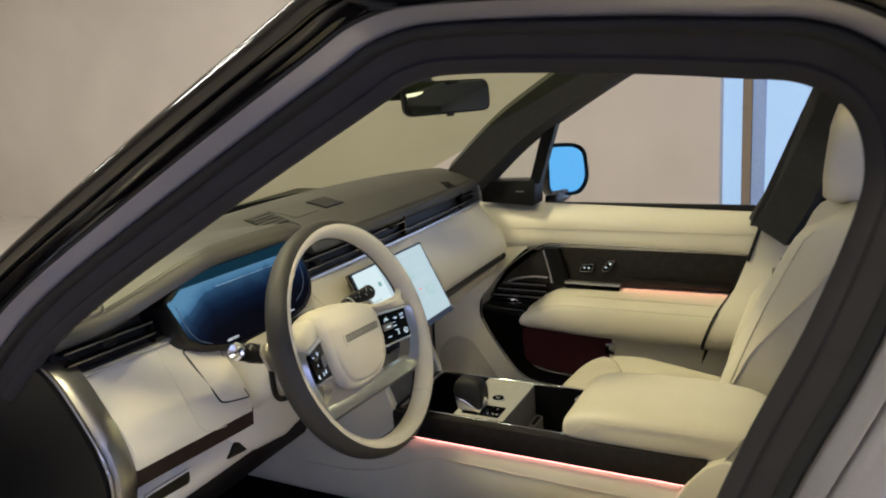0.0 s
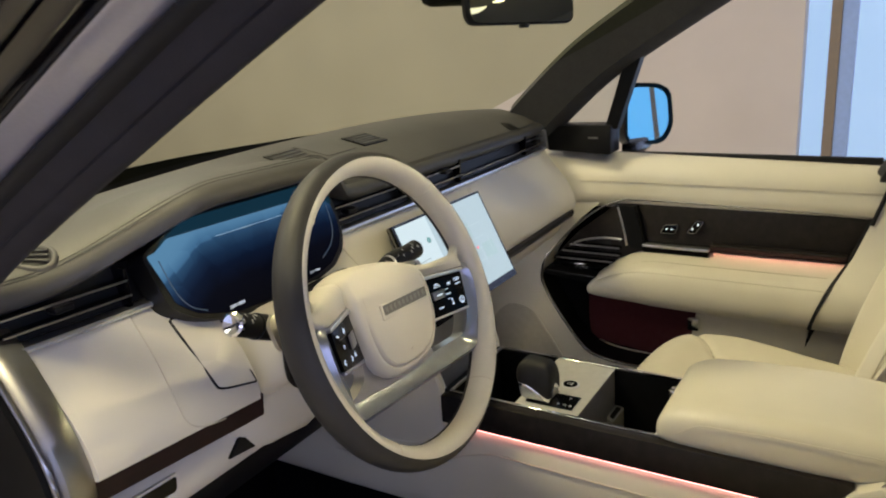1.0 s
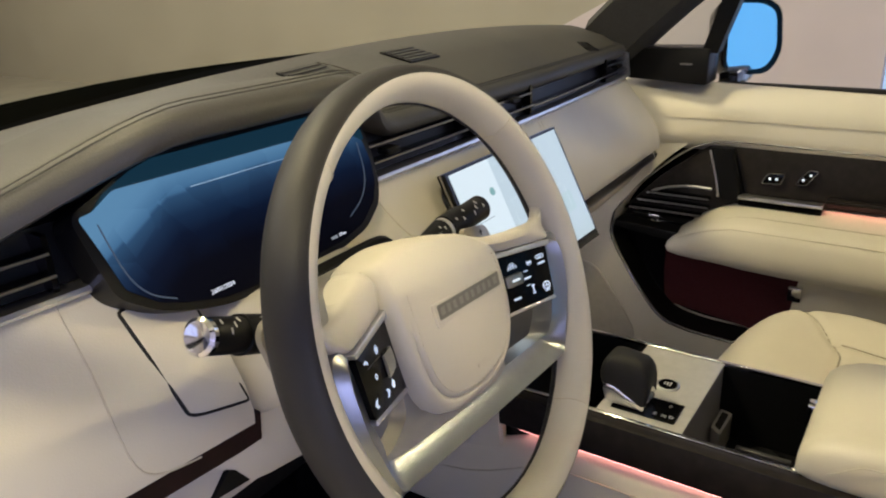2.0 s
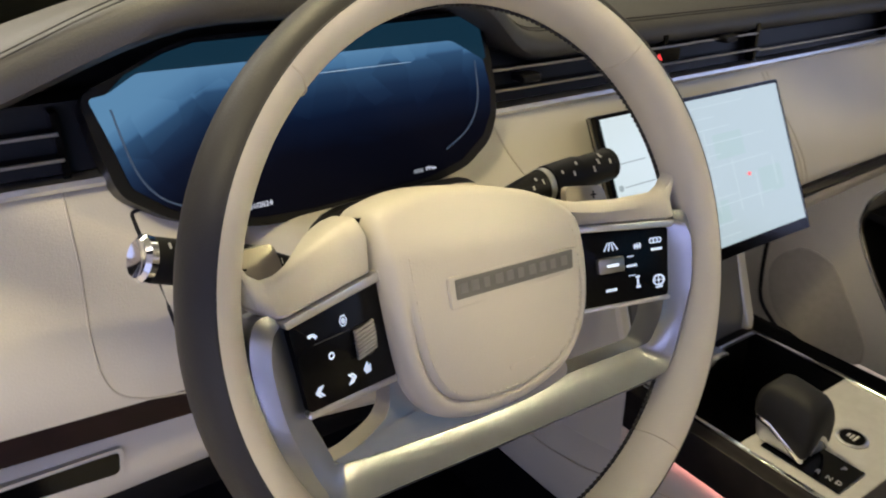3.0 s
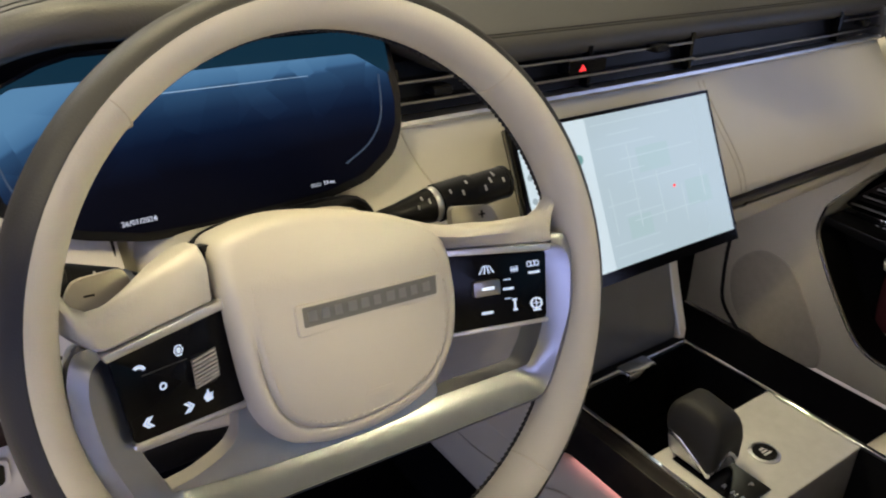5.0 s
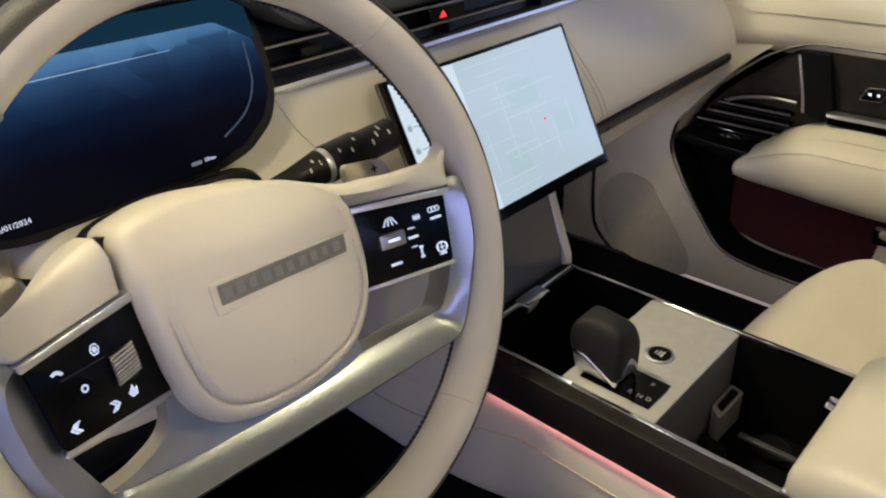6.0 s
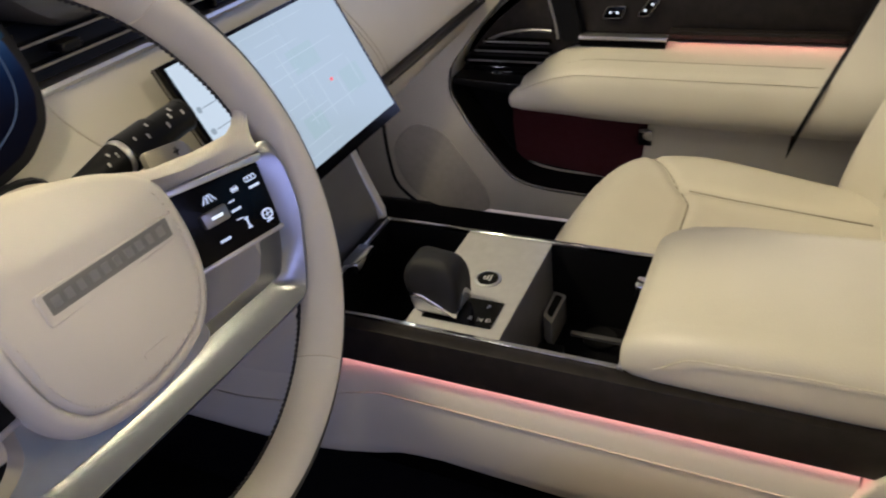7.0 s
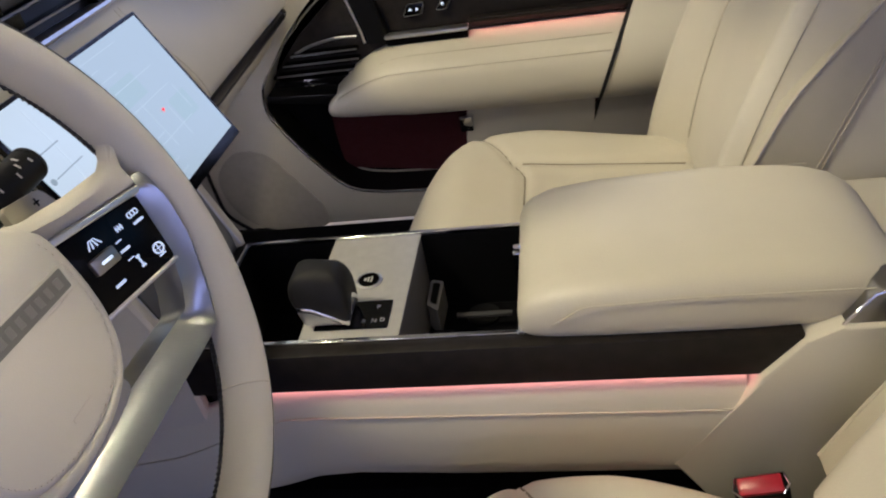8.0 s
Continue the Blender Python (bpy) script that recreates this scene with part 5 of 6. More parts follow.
def console():
    g = thing("centre_console", (0.03, -0.2, 0.5), "cream leather centre console with dark veneer sides", "console")
    xl, xr, zt = -0.072, 0.132, 0.893
    ys = [-0.452, -0.4, -0.3] + list(np.linspace(-0.2, 0.6, 41))
    ftop = lerp_fn([(-1.2, 0.838), (0.07, 0.838), (0.10, 0.831), (0.13, 0.815), (0.18, 0.801), (0.25, 0.789), (0.33, 0.790), (0.405, 0.800), (0.6, 0.81)])
    fbot = lerp_fn([(-1.2, 0.690), (-0.15, 0.694), (-0.02, 0.699), (0.035, 0.694), (0.075, 0.679), (0.12, 0.666), (0.165, 0.656), (0.255, 0.648), (0.40, 0.645), (0.6, 0.645)])
    fseam = lerp_fn([(-0.44, 0.797), (0.0, 0.803), (0.05, 0.803), (0.105, 0.787), (0.155, 0.762), (0.20, 0.745), (0.27, 0.732), (0.40, 0.728)])
    for s, x in ((-1, xl), (1, xr)):
        part("flank", loft([[(x + s * 0.001, y, ftop(y)), (x + s * 0.006, y, ftop(y)), (x + s * 0.010, y, ftop(y) - 0.003), (x + s * 0.018, y, ftop(y) - 0.018), (x + s * 0.0255, y, ftop(y) - 0.038), (x + s * 0.028, y, 0.5 * (ftop(y) - 0.05 + fbot(y) + 0.04)), (x + s * 0.028, y, fbot(y) + 0.030), (x + s * 0.025, y, fbot(y) + 0.010), (x + s * 0.016, y, fbot(y)), (x + s * 0.001, y, fbot(y))] for y in ys]), CREAM, g, "cream leather console flank", 50)
        part("lower_flank", box(min(x - s * 0.02, x + s * 0.012), max(x - s * 0.02, x + s * 0.012), -1.2, 0.6, 0.50, 0.66), CARPET, g, "black carpeted lower flank")
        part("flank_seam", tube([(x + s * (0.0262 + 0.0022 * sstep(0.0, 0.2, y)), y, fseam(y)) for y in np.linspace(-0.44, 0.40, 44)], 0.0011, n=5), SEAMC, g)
        wd = 0.020 if s < 0 else 0.007
        part("side_rail", box(min(x, x + s * wd), max(x, x + s * wd), -0.50, 0.15, 0.8402, zt, 0.002, 2), WOOD, g, "dark veneer side rail")
        part("rail_edge", box(min(x - s * 0.004, x + s * 0.002), max(x - s * 0.004, x + s * 0.002), -0.225, 0.142, zt - 0.002, zt + 0.0035, 0.001, 1), CHROME, g, "thin chrome edge")
    part("light_strip", box(xl - 0.0155, xl - 0.0095, -0.470, 0.12, 0.8370, 0.8400), PINK, g, "glowing pink light strip")
    part("tray_floor", box(xl, xr, -0.52, 0.20, 0.76, 0.775), CARPET, g, "black tray lining")
    for s, x in ((-1, xl), (1, xr)):
        part("tray_wall", box(min(x, x - s * 0.004), max(x, x - s * 0.004), -0.236, 0.15, 0.77, zt - 0.002), BLACKP, g)
    part("front_wall", box(xl, xr, 0.142, 0.155, 0.775, zt), BLACKP, g)
    part("front_edge", box(xl, xr, 0.1395, 0.1425, zt - 0.004, zt + 0.003, 0.001, 1), SATIN, g, "satin metal edge")
    part("front_clip", box(0.012, 0.060, 0.122, 0.146, zt - 0.010, zt + 0.0065, 0.004, 2), CHROME, g, "bright metal clip")
    part("rear_edge", box(xl, xr, -0.231, -0.225, zt - 0.006, zt + 0.003, 0.001, 1), SATIN, g, "satin metal edge")
    part("rear_wall", box(xl, xr, -0.236, -0.2312, 0.775, zt), BLACKP, g)
    part("plate_block", box(xl + 0.0045, xr - 0.0045, -0.0955, 0.0165, 0.775, zt - 0.0035), BLOCKM, g, "silver grey block")
    tp = part("top_plate", box(xl + 0.0045, xr - 0.0045, -0.0965, 0.0175, zt - 0.0035, zt + 0.001, 0.0015, 2), PLATE, g, "pale silver top plate")
    bm = lathe([(0.0001, 0.0), (0.0135, 0.0), (0.0135, 0.0016), (0.0115, 0.0024), (0.0108, 0.0012), (0.0001, 0.0014)], Matrix.Translation((0.0345, -0.0455, zt + 0.001)) @ Matrix.Diagonal((1.2, 1.2, 1, 1)))
    part("start_button", bm, SATIN, tp, "round metal start button")
    part("button_cap", disc((0.0345, -0.0455, zt + 0.0025), (0, 0, 1), 0.0125, 0.002), PIANO, tp)
    for k in range(3):
        part("button_mark", box(0.0290 + k * 0.0012, 0.0400 - k * 0.0012, -0.0500 + k * 0.0038, -0.0480 + k * 0.0038, zt + 0.0035, zt + 0.0038), GREYB, tp)
    # cup-holder insert
    cl = part("holder_clip", loft([[(x, y, z) for x, y in rounded([(0.060, -0.114), (0.074, -0.098), (0.126, -0.098), (0.121, -0.116)], 0.004, 3)] for z in (0.782, 0.818, 0.821)]), COLLARM, g, "satin metal clip in the cup holder")
    part("clip_slot", loft([[(x, y, z) for x, y in rounded([(0.072, -0.111), (0.079, -0.102), (0.119, -0.102), (0.116, -0.112)], 0.003, 3)] for z in (0.8205, 0.8216)]), BLACKP, cl)
    part("divider", box(0.046, 0.060, -0.130, -0.0975, 0.775, 0.79, 0.002, 2), BLACKP, g)
    part("holder_bar", box(0.072, 0.080, -0.205, -0.134, 0.796, 0.801, 0.001, 1), STEELD, g)
    bm = lathe([(0.020, 0.0), (0.022, 0.0), (0.022, 0.003), (0.018, 0.003)], Matrix.Translation((0.10, -0.165, 0.776)))
    part("cup_ring", bm, BLACKP, g)
    part("charge_mark", lathe([(0.006, 0.0), (0.0085, 0.0), (0.0085, 0.001), (0.006, 0.001)], Matrix.Translation((-0.045, 0.055, 0.7755))), GREYB, g)
    # stack up to the dash
    part("stack_panel", prism([(0.156, 0.885), (0.158, 0.915), (0.205, 1.06), (0.25, 1.06), (0.25, 0.88)], "x", xl + 0.006, xr), STACKM, g, "slate grey centre stack")
    for s, x in ((-1, xl), (1, xr)):
        side = ((0.148, 0.797), (0.151, 0.905), (0.178, 0.98), (0.20, 1.055), (0.34, 1.055), (0.44, 0.81), (0.42, 0.77), (0.16, 0.78))
        part("stack_flank", loft([[(x + s * (d + 0.002), y + e, z) for y, z in side] for d, e in ((-0.004, 0.003), (0.0, 0.0), (0.010, 0.0), (0.014, 0.004))]), CREAM, g, "cream stack flank")
        part("flank_bead", tube(smooth_path([(x, 0.150, 0.898), (x, 0.166, 0.94), (x, 0.205, 1.05)], 5), 0.002), SATIN, g)
    # rear part behind the armrest
    part("rear_flank", prism([(-0.378, 0.716), (-0.444, 0.807), (-0.462, 0.842), (-0.499, 0.888), (-0.53, 0.905), (-0.60, 0.905), (-1.1, 0.905), (-1.1, 0.52), (-0.47, 0.52), (-0.45, 0.62)], "x", xl - 0.0282, xr + 0.027, 0.004, 2), CREAM, g, "cream rear flank")
    part("rear_cap", prism([(-0.528, 0.897), (-0.556, 0.940), (-0.575, 0.945), (-0.70, 0.945), (-0.70, 0.907), (-0.60, 0.907)], "x", xl - 0.022, xl + 0.016, 0.004, 2), SATIND, g, "grey satin rear cap")
    part("rear_cap_edge", tube([(xl - 0.022, -0.520, 0.887), (xl - 0.022, -0.554, 0.938), (xl - 0.022, -0.575, 0.946), (xl - 0.022, -0.69, 0.946)], 0.0018), CHROME, g)


console()


COLLAR = mat("brushed_silver", (0.62, 0.62, 0.64), 0.30, 0.8, vary=0.04, scale=80)


def gear_selector():
    g = thing("gear_selector", (-0.025, -0.03, 0.894), "stubby black and silver gear selector on the console", "gear selector")
    bs = part("base", box(-0.0535, -0.0060, -0.082, 0.002, 0.8942, 0.8962, 0.0008, 1), PIANO, g, "gloss black base plate")
    for w, x, y in (("P", -0.0185, -0.067), ("N", -0.0425, -0.0655), ("D", -0.0415, -0.0750), ("R", -0.0425, -0.054)):
        part("letter", text_bm(w, 0.0085, Matrix.Translation((x, y, 0.8965)) @ Matrix.Rotation(radians(-90), 4, "Z")), GREYB, bs)
    cx, cy, W, D = -0.031, -0.0135, 0.0225, 0.0310

    def rise(a, b):
        """Height of the leather's lower edge: high on the flanks, running to a point at the two rear corners."""
        u, v = abs(a) / W, b / D
        corner = min(1.0, max(0.0, (u - 0.15) / 0.75)) * min(1.0, max(0.0, (0.45 - v) / 1.25))
        return 0.9275 - 0.0215 * corner

    def outline(k):
        return rounded([(-W * k, -D * k), (W * k, -D * k), (W * k, D * k), (-W * k, D * k)], 0.010 * k, 6)

    def fine(pts, n=4):
        return [tuple(Vector(p) + (Vector(q) - Vector(p)) * j / n) for p, q in zip(pts, pts[1:] + pts[:1]) for j in range(n)]
    rings = []
    for t, k, oy in ((0.0, 1.0, 0.0), (0.06, 1.035, 0.0), (0.30, 1.06, 0.0005), (0.52, 1.035, 0.0), (0.70, 0.96, -0.0005), (0.84, 0.84, -0.001), (0.93, 0.68, -0.002), (0.98, 0.46, -0.002), (1.0, 0.2, -0.002)):
        rings.append([(cx + a, cy + b + oy, rise(a / k, b / k) + (0.9685 + 0.002 * b / D - rise(a / k, b / k)) * t) for a, b in fine(outline(k))])
    part("knob", loft(rings), KNOBM, g, "black leather knob", 70)
    rings = []
    for t, k in ((0.0, 0.80), (0.10, 0.87), (0.5, 0.94), (1.0, 0.985)):
        rings.append([(cx + a, cy + b, 0.8990 + (rise(a / k, b / k) - 0.8990) * t) for a, b in fine(outline(k))])
    part("collar", loft(rings), COLLAR, g, "brushed metal collar", 50)
    rings = []
    for h, k in ((-0.0058, 0.975), (-0.0056, 0.995), (0.0004, 1.025), (0.0012, 1.0)):
        rings.append([(cx + a, cy + b, max(0.8992, rise(a / k, b / k) + h)) for a, b in fine(outline(k))])
    part("collar_band", loft(rings, caps=False), CHROME, g, "bright chrome band", 50)
    part("neck", box(-0.045, -0.015, -0.032, 0.006, 0.895, 0.903, 0.003, 2), BLACKP, g)


gear_selector()


def armrest():
    g = thing("armrest", (0.03, -0.4, 0.9), "padded cream leather armrest on the console", "armrest")
    rings = []
    for y, z0, z1, w in ((-0.226, 0.893, 0.914, 0.096), (-0.230, 0.887, 0.925, 0.104), (-0.242, 0.883, 0.936, 0.110), (-0.265, 0.881, 0.946, 0.114), (-0.32, 0.880, 0.953, 0.116), (-0.45, 0.880, 0.957, 0.116), (-0.52, 0.884, 0.953, 0.115), (-0.55, 0.889, 0.949, 0.111), (-0.575, 0.895, 0.943, 0.102), (-0.592, 0.902, 0.934, 0.088), (-0.600, 0.908, 0.927, 0.072)):
        ring = [(0.031 + a, y, (z0 + z1) / 2 + b) for a, b in rrect(2 * w, z1 - z0, min(0.032, (z1 - z0) * 0.45), 6)]
        notch = 0.020 * sstep(-0.275, -0.232, y)
        rings.append([(x, yy - notch * sstep(0.008, 0.026, x) * (1 - sstep(0.096, 0.112, x)), z) for x, yy, z in ring])
    part("pad", loft(rings), SEATM, g, "plump cream leather pad", 70)
    for x in (-0.0850, 0.1470):
        s = -1 if x < 0 else 1
        part("seam", tube([(x + s * (0.0008 - 0.012 * sstep(-0.275, -0.238, y)), y, 0.9390 - 0.034 * sstep(-0.30, -0.24, y) - 0.004 * sstep(-0.40, -0.30, y)) for y in np.linspace(-0.56, -0.238, 30)], 0.0009, n=5), SEAMC, g)
    lt = part("latch", box(0.024, 0.098, -0.256, -0.2310, 0.885, 0.926, 0.004, 2), BLACKP, g, "black release latch")
    part("latch_tab", box(0.036, 0.056, -0.2320, -0.2185, 0.888, 0.918, 0.002, 2), CHROME, lt, "bright tab")
    part("base", box(-0.066, 0.126, -0.60, -0.242, 0.80, 0.894, 0.004, 2), WOOD, g)


armrest()


# ---- seats ----
SEAMD = mat("deep_seam_thread", (0.27, 0.24, 0.18), 0.85, vary=0)
SEATG = mat("grey_cream_leather", (0.46, 0.425, 0.335), 0.5, vary=0.04, scale=20, bump=0.2, bscale=520)
panel_front = lerp_fn([(0, -0.455), (0.1, -0.472), (0.264, -0.504), (0.4, -0.544), (0.5, -0.595), (0.6, -0.648), (0.8, -0.735), (1, -0.815)])
panel_rear = lerp_fn([(0, -0.53), (0.25, -0.585), (0.455, -0.638), (0.6, -0.685), (0.8, -0.755), (1, -0.83)])


def seat(name, cx, yf, zt, label, perforated=False, ob=0.0, rec=0.0):
    g = thing(name, (cx, yf - 0.25, 0.5), label, "seat")

    def cross(x):
        """The seam that parts the front of the cushion from its middle."""
        return yf - 0.222 + 0.030 * sstep(0.08, 0.15, abs(x - cx)) + 0.075 * sstep(0.12, 0.26, abs(x - cx))

    def cush_z(x, y):
        u, v = (x - cx) / 0.27, (yf - y) / 0.50
        z = zt - 0.012 - 0.018 * max(0, v) - 0.010 * sstep(0.44, 0.6, v) * (1 - sstep(0.35, 0.55, abs(u)))
        z += 0.026 * math.exp(-((abs(u) - 0.74) / 0.20) ** 2) * sstep(0.1, 0.5, v) + 0.010 * (1 - sstep(0.1, 0.5, v))
        z -= (0.055 if perforated else 0.015) * sstep(0.42, 0.95, v) * sstep(0.45, 0.75, abs(u))
        z -= 0.07 * max(0, abs(u) - 0.80) ** 1.6 / 0.064 * 0.85
        z -= 0.10 * max(0, 0.26 - v) ** 2.2 / 0.052
        z -= 0.008 * math.exp(-((abs(x - cx) - 0.130) / 0.009) ** 2) * (1 if y < cross(x) else 0)
        z -= 0.008 * math.exp(-((y - cross(x)) / 0.009) ** 2)
        return z
    def mould(x, y):
        """A place on the cushion, drawn in towards its front and rear."""
        taper = 1 - 0.36 * ((y - yf + 0.21) / 0.21) ** 2.6 if y > yf - 0.21 else 1 - 0.16 * ((yf - 0.21 - y) / 0.32) ** 1.2
        return (cx + (x - cx) * taper, y + 0.012 * (1 - ((x - cx) / 0.27) ** 2), cush_z(x, y))
    rings = []
    for j in range(70):
        y = yf - 0.53 * j / 69
        ring = [mould(cx - 0.275 + 0.55 * i / 80, y) for i in range(81)]
        rings.append(ring + [(ring[-1][0] - 0.015, y, zt - 0.16), (ring[0][0] + 0.015, y, zt - 0.16)])
    cu = part("cushion", loft(rings), SEATM, g, "padded cushion with side bolsters", 60)

    def line(pts):
        P = smooth_path([(x, y, 0) for x, y in pts], 6)
        part("seam", tube([Vector(mould(p.x, p.y)) + Vector((0, 0, 0.0010)) for p in P], 0.0016, n=5), SEAMD, g)
    for s in (-1, 1):
        line([(cx + s * 0.124, yf - 0.50), (cx + s * 0.128, yf - 0.36), (cx + s * 0.130, yf - 0.215)])
    line([(cx + 0.25 * k / 8, cross(cx + 0.25 * k / 8)) for k in range(-8, 9)])

    # backrest: a shaped front over a plain back, its outer shoulder leaning back
    def shoulder(t):
        return 0.100 * sstep(0.36, 0.60, t) * (1 - 0.45 * sstep(0.62, 0.80, t)) if cx > 0 else 0.0

    def back_pt(u, t):
        w = 0.255 - 0.045 * t ** 2
        z = zt - 0.03 + 0.66 * t
        y = yf - ob - 0.455 - (0.06 + rec) * t - 0.17 * t ** 1.8
        y += 0.060 * math.exp(-((abs(u) - 0.82) / 0.17) ** 2) * (1 - 0.75 * t)
        y -= 0.075 * max(0, abs(u) - 0.86) ** 1.4 / 0.064
        y -= 0.006 * math.exp(-((abs(u) - 0.55) / 0.03) ** 2)
        y -= 0.05 * max(0, t - 0.76) / 0.06 + shoulder(t) * sstep(0.15, 0.8, u)
        return (cx + u * w, y, z + 0.012 * (1 - u * u))
    rings = []
    for j in range(31):
        t = 0.82 * j / 30
        front = [back_pt(-1 + 2 * i / 44, t) for i in range(45)]
        yb = yf - ob - 0.60 - (0.25 + rec) * t
        rings.append(front + [(front[-1][0], yb, front[-1][2]), (front[0][0], yb, front[0][2])])
    part("backrest", loft(rings), SEATM, g, "padded backrest with bolsters", 60)
    for s in (-1, 1):
        for uu in (0.55, 0.90):
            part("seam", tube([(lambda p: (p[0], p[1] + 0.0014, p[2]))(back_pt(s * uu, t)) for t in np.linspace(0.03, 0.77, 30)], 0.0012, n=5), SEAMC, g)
        # tapering stitched panel let into the side of the backrest
        back = shoulder if s > 0 else (lambda t: 0.0)
        fore, aft = (lambda t: yf - ob + 0.042 - rec * t + panel_front(t) - back(t)), (lambda t: yf - ob + 0.042 - rec * t + panel_rear(t) - back(t))
        ts = np.linspace(0, 0.80, 22)
        wide = [cx + s * (0.2568 - 0.045 * t * t) for t in ts]
        part("side_panel", loft([[(x, fore(t), zt - 0.02 + 0.64 * t), (x + s * 0.0015, (fore(t) + aft(t)) / 2, zt - 0.02 + 0.64 * t), (x, aft(t), zt - 0.02 + 0.64 * t), (cx + s * 0.19, aft(t), zt - 0.02 + 0.64 * t), (cx + s * 0.19, fore(t), zt - 0.02 + 0.64 * t)] for x, t in zip(wide, ts)]), SEATG, g, "greyer leather side panel")
        for f, r in ((fore, 0.0022), (aft, 0.0010), (lambda t: aft(t) + 0.006, 0.0008)):
            part("seam", tube([(x + s * 0.0006, f(t), zt - 0.02 + 0.64 * t) for x, t in zip(wide, ts)], r, n=5), SEAMC, g)
    rings = []
    for t, w, d in ((0, 0.09, 0.03), (0.08, 0.115, 0.045), (0.3, 0.130, 0.05), (0.7, 0.128, 0.05), (0.93, 0.11, 0.042), (1, 0.09, 0.025)):
        rings.append([(cx + a, yf - ob - rec - 0.660 + b - 0.02 * t, zt + 0.515 + 0.195 * t) for a, b in rrect(2 * w, 2 * d, 0.02, 5)])
    part("headrest", loft(rings), SEATM, g, "cream headrest", 60)
    part("base", box(cx - 0.22, cx + 0.22, yf - 0.5, yf - 0.06, 0.50, zt - 0.14, 0.02, 2), BLACKP, g)
    part("side_cover", box(cx - 0.275, cx - 0.245, yf - 0.52, yf - 0.10, 0.52, zt - 0.12, 0.01, 2), BLACKP, g)
    if perforated:
        dots = []
        for i in range(30):
            for j in range(9):
                x, y = cx + 0.02 + 0.0035 * i, yf - 0.235 - 0.006 * j
                dots.append(disc(Vector(mould(x, y)) + Vector((0, 0, 0.0002)), (0, 0, 1), 0.0006, 0.0006, 6))
        tagged(part("perforation", join(*dots), BLACKP, g), kind="stuff")
    return g


seat("passenger_seat", 0.43, 0.0, 0.766, "cream leather front passenger seat with wide bolsters", False, 0.042)
seat("driver_seat", -0.405, -0.095, 0.804, "cream leather driver seat with perforated cushion", True, 0.0, 0.12)


def seat_belt():
    g = thing("seat_belt", (0.80, -0.56, 1.0), "dark seat belt with tongue on the pillar", "seat belt")
    rings = []
    for p in smooth_path([(0.80, -0.79, 1.42), (0.797, -0.69, 1.21), (0.79, -0.635, 1.09), (0.785, -0.585, 1.03)], 8):
        rings.append([(p.x - 0.001, p.y + 0.022, p.z + 0.004), (p.x - 0.001, p.y - 0.022, p.z - 0.004), (p.x + 0.001, p.y - 0.022, p.z - 0.004), (p.x + 0.001, p.y + 0.022, p.z + 0.004)])
    part("webbing", loft(rings), PILLARIN, g, "dark webbing")
    part("tongue_grip", box(0.774, 0.794, -0.605, -0.558, 1.012, 1.042, 0.006, 2), BLACKP, g)
    part("tongue", box(0.779, 0.783, -0.565, -0.540, 0.985, 1.013, 0.001, 1), CHROME, g, "bright metal tongue")


seat_belt()


def belt_buckle():
    m = Matrix.Translation((-0.140, -0.462, 0.721)) @ pose(0, 0, 0, -14, -22, 4)
    g = thing("belt_buckle", (-0.135, -0.462, 0.70), "red-buttoned seat belt buckle beside the driver seat", "buckle")
    part("housing", box(-0.012, 0.012, -0.027, 0.027, -0.075, 0.020, 0.005, 2, m), BLACKP, g)
    part("button", box(-0.0095, 0.0095, -0.022, 0.022, 0.012, 0.0245, 0.003, 2, m), REDP, g, "red release button")
    for k in (-1, 1):
        bm = tube([(0.0100, k * 0.0240, 0.0225), (-0.0030, k * 0.0275, 0.0235), (-0.0105, k * 0.0200, 0.0215)], 0.0013, n=8)
        bm.transform(m)
        part("button_edge", bm, CHROME, g, "bright angled edge")


belt_buckle()


# ---- passenger door ----
def door_end(x, z):
    """Rear edge of the door: a slanting cut."""
    return -0.342 - 0.19 * (x - 0.86) - 0.345 * (z - 0.66)


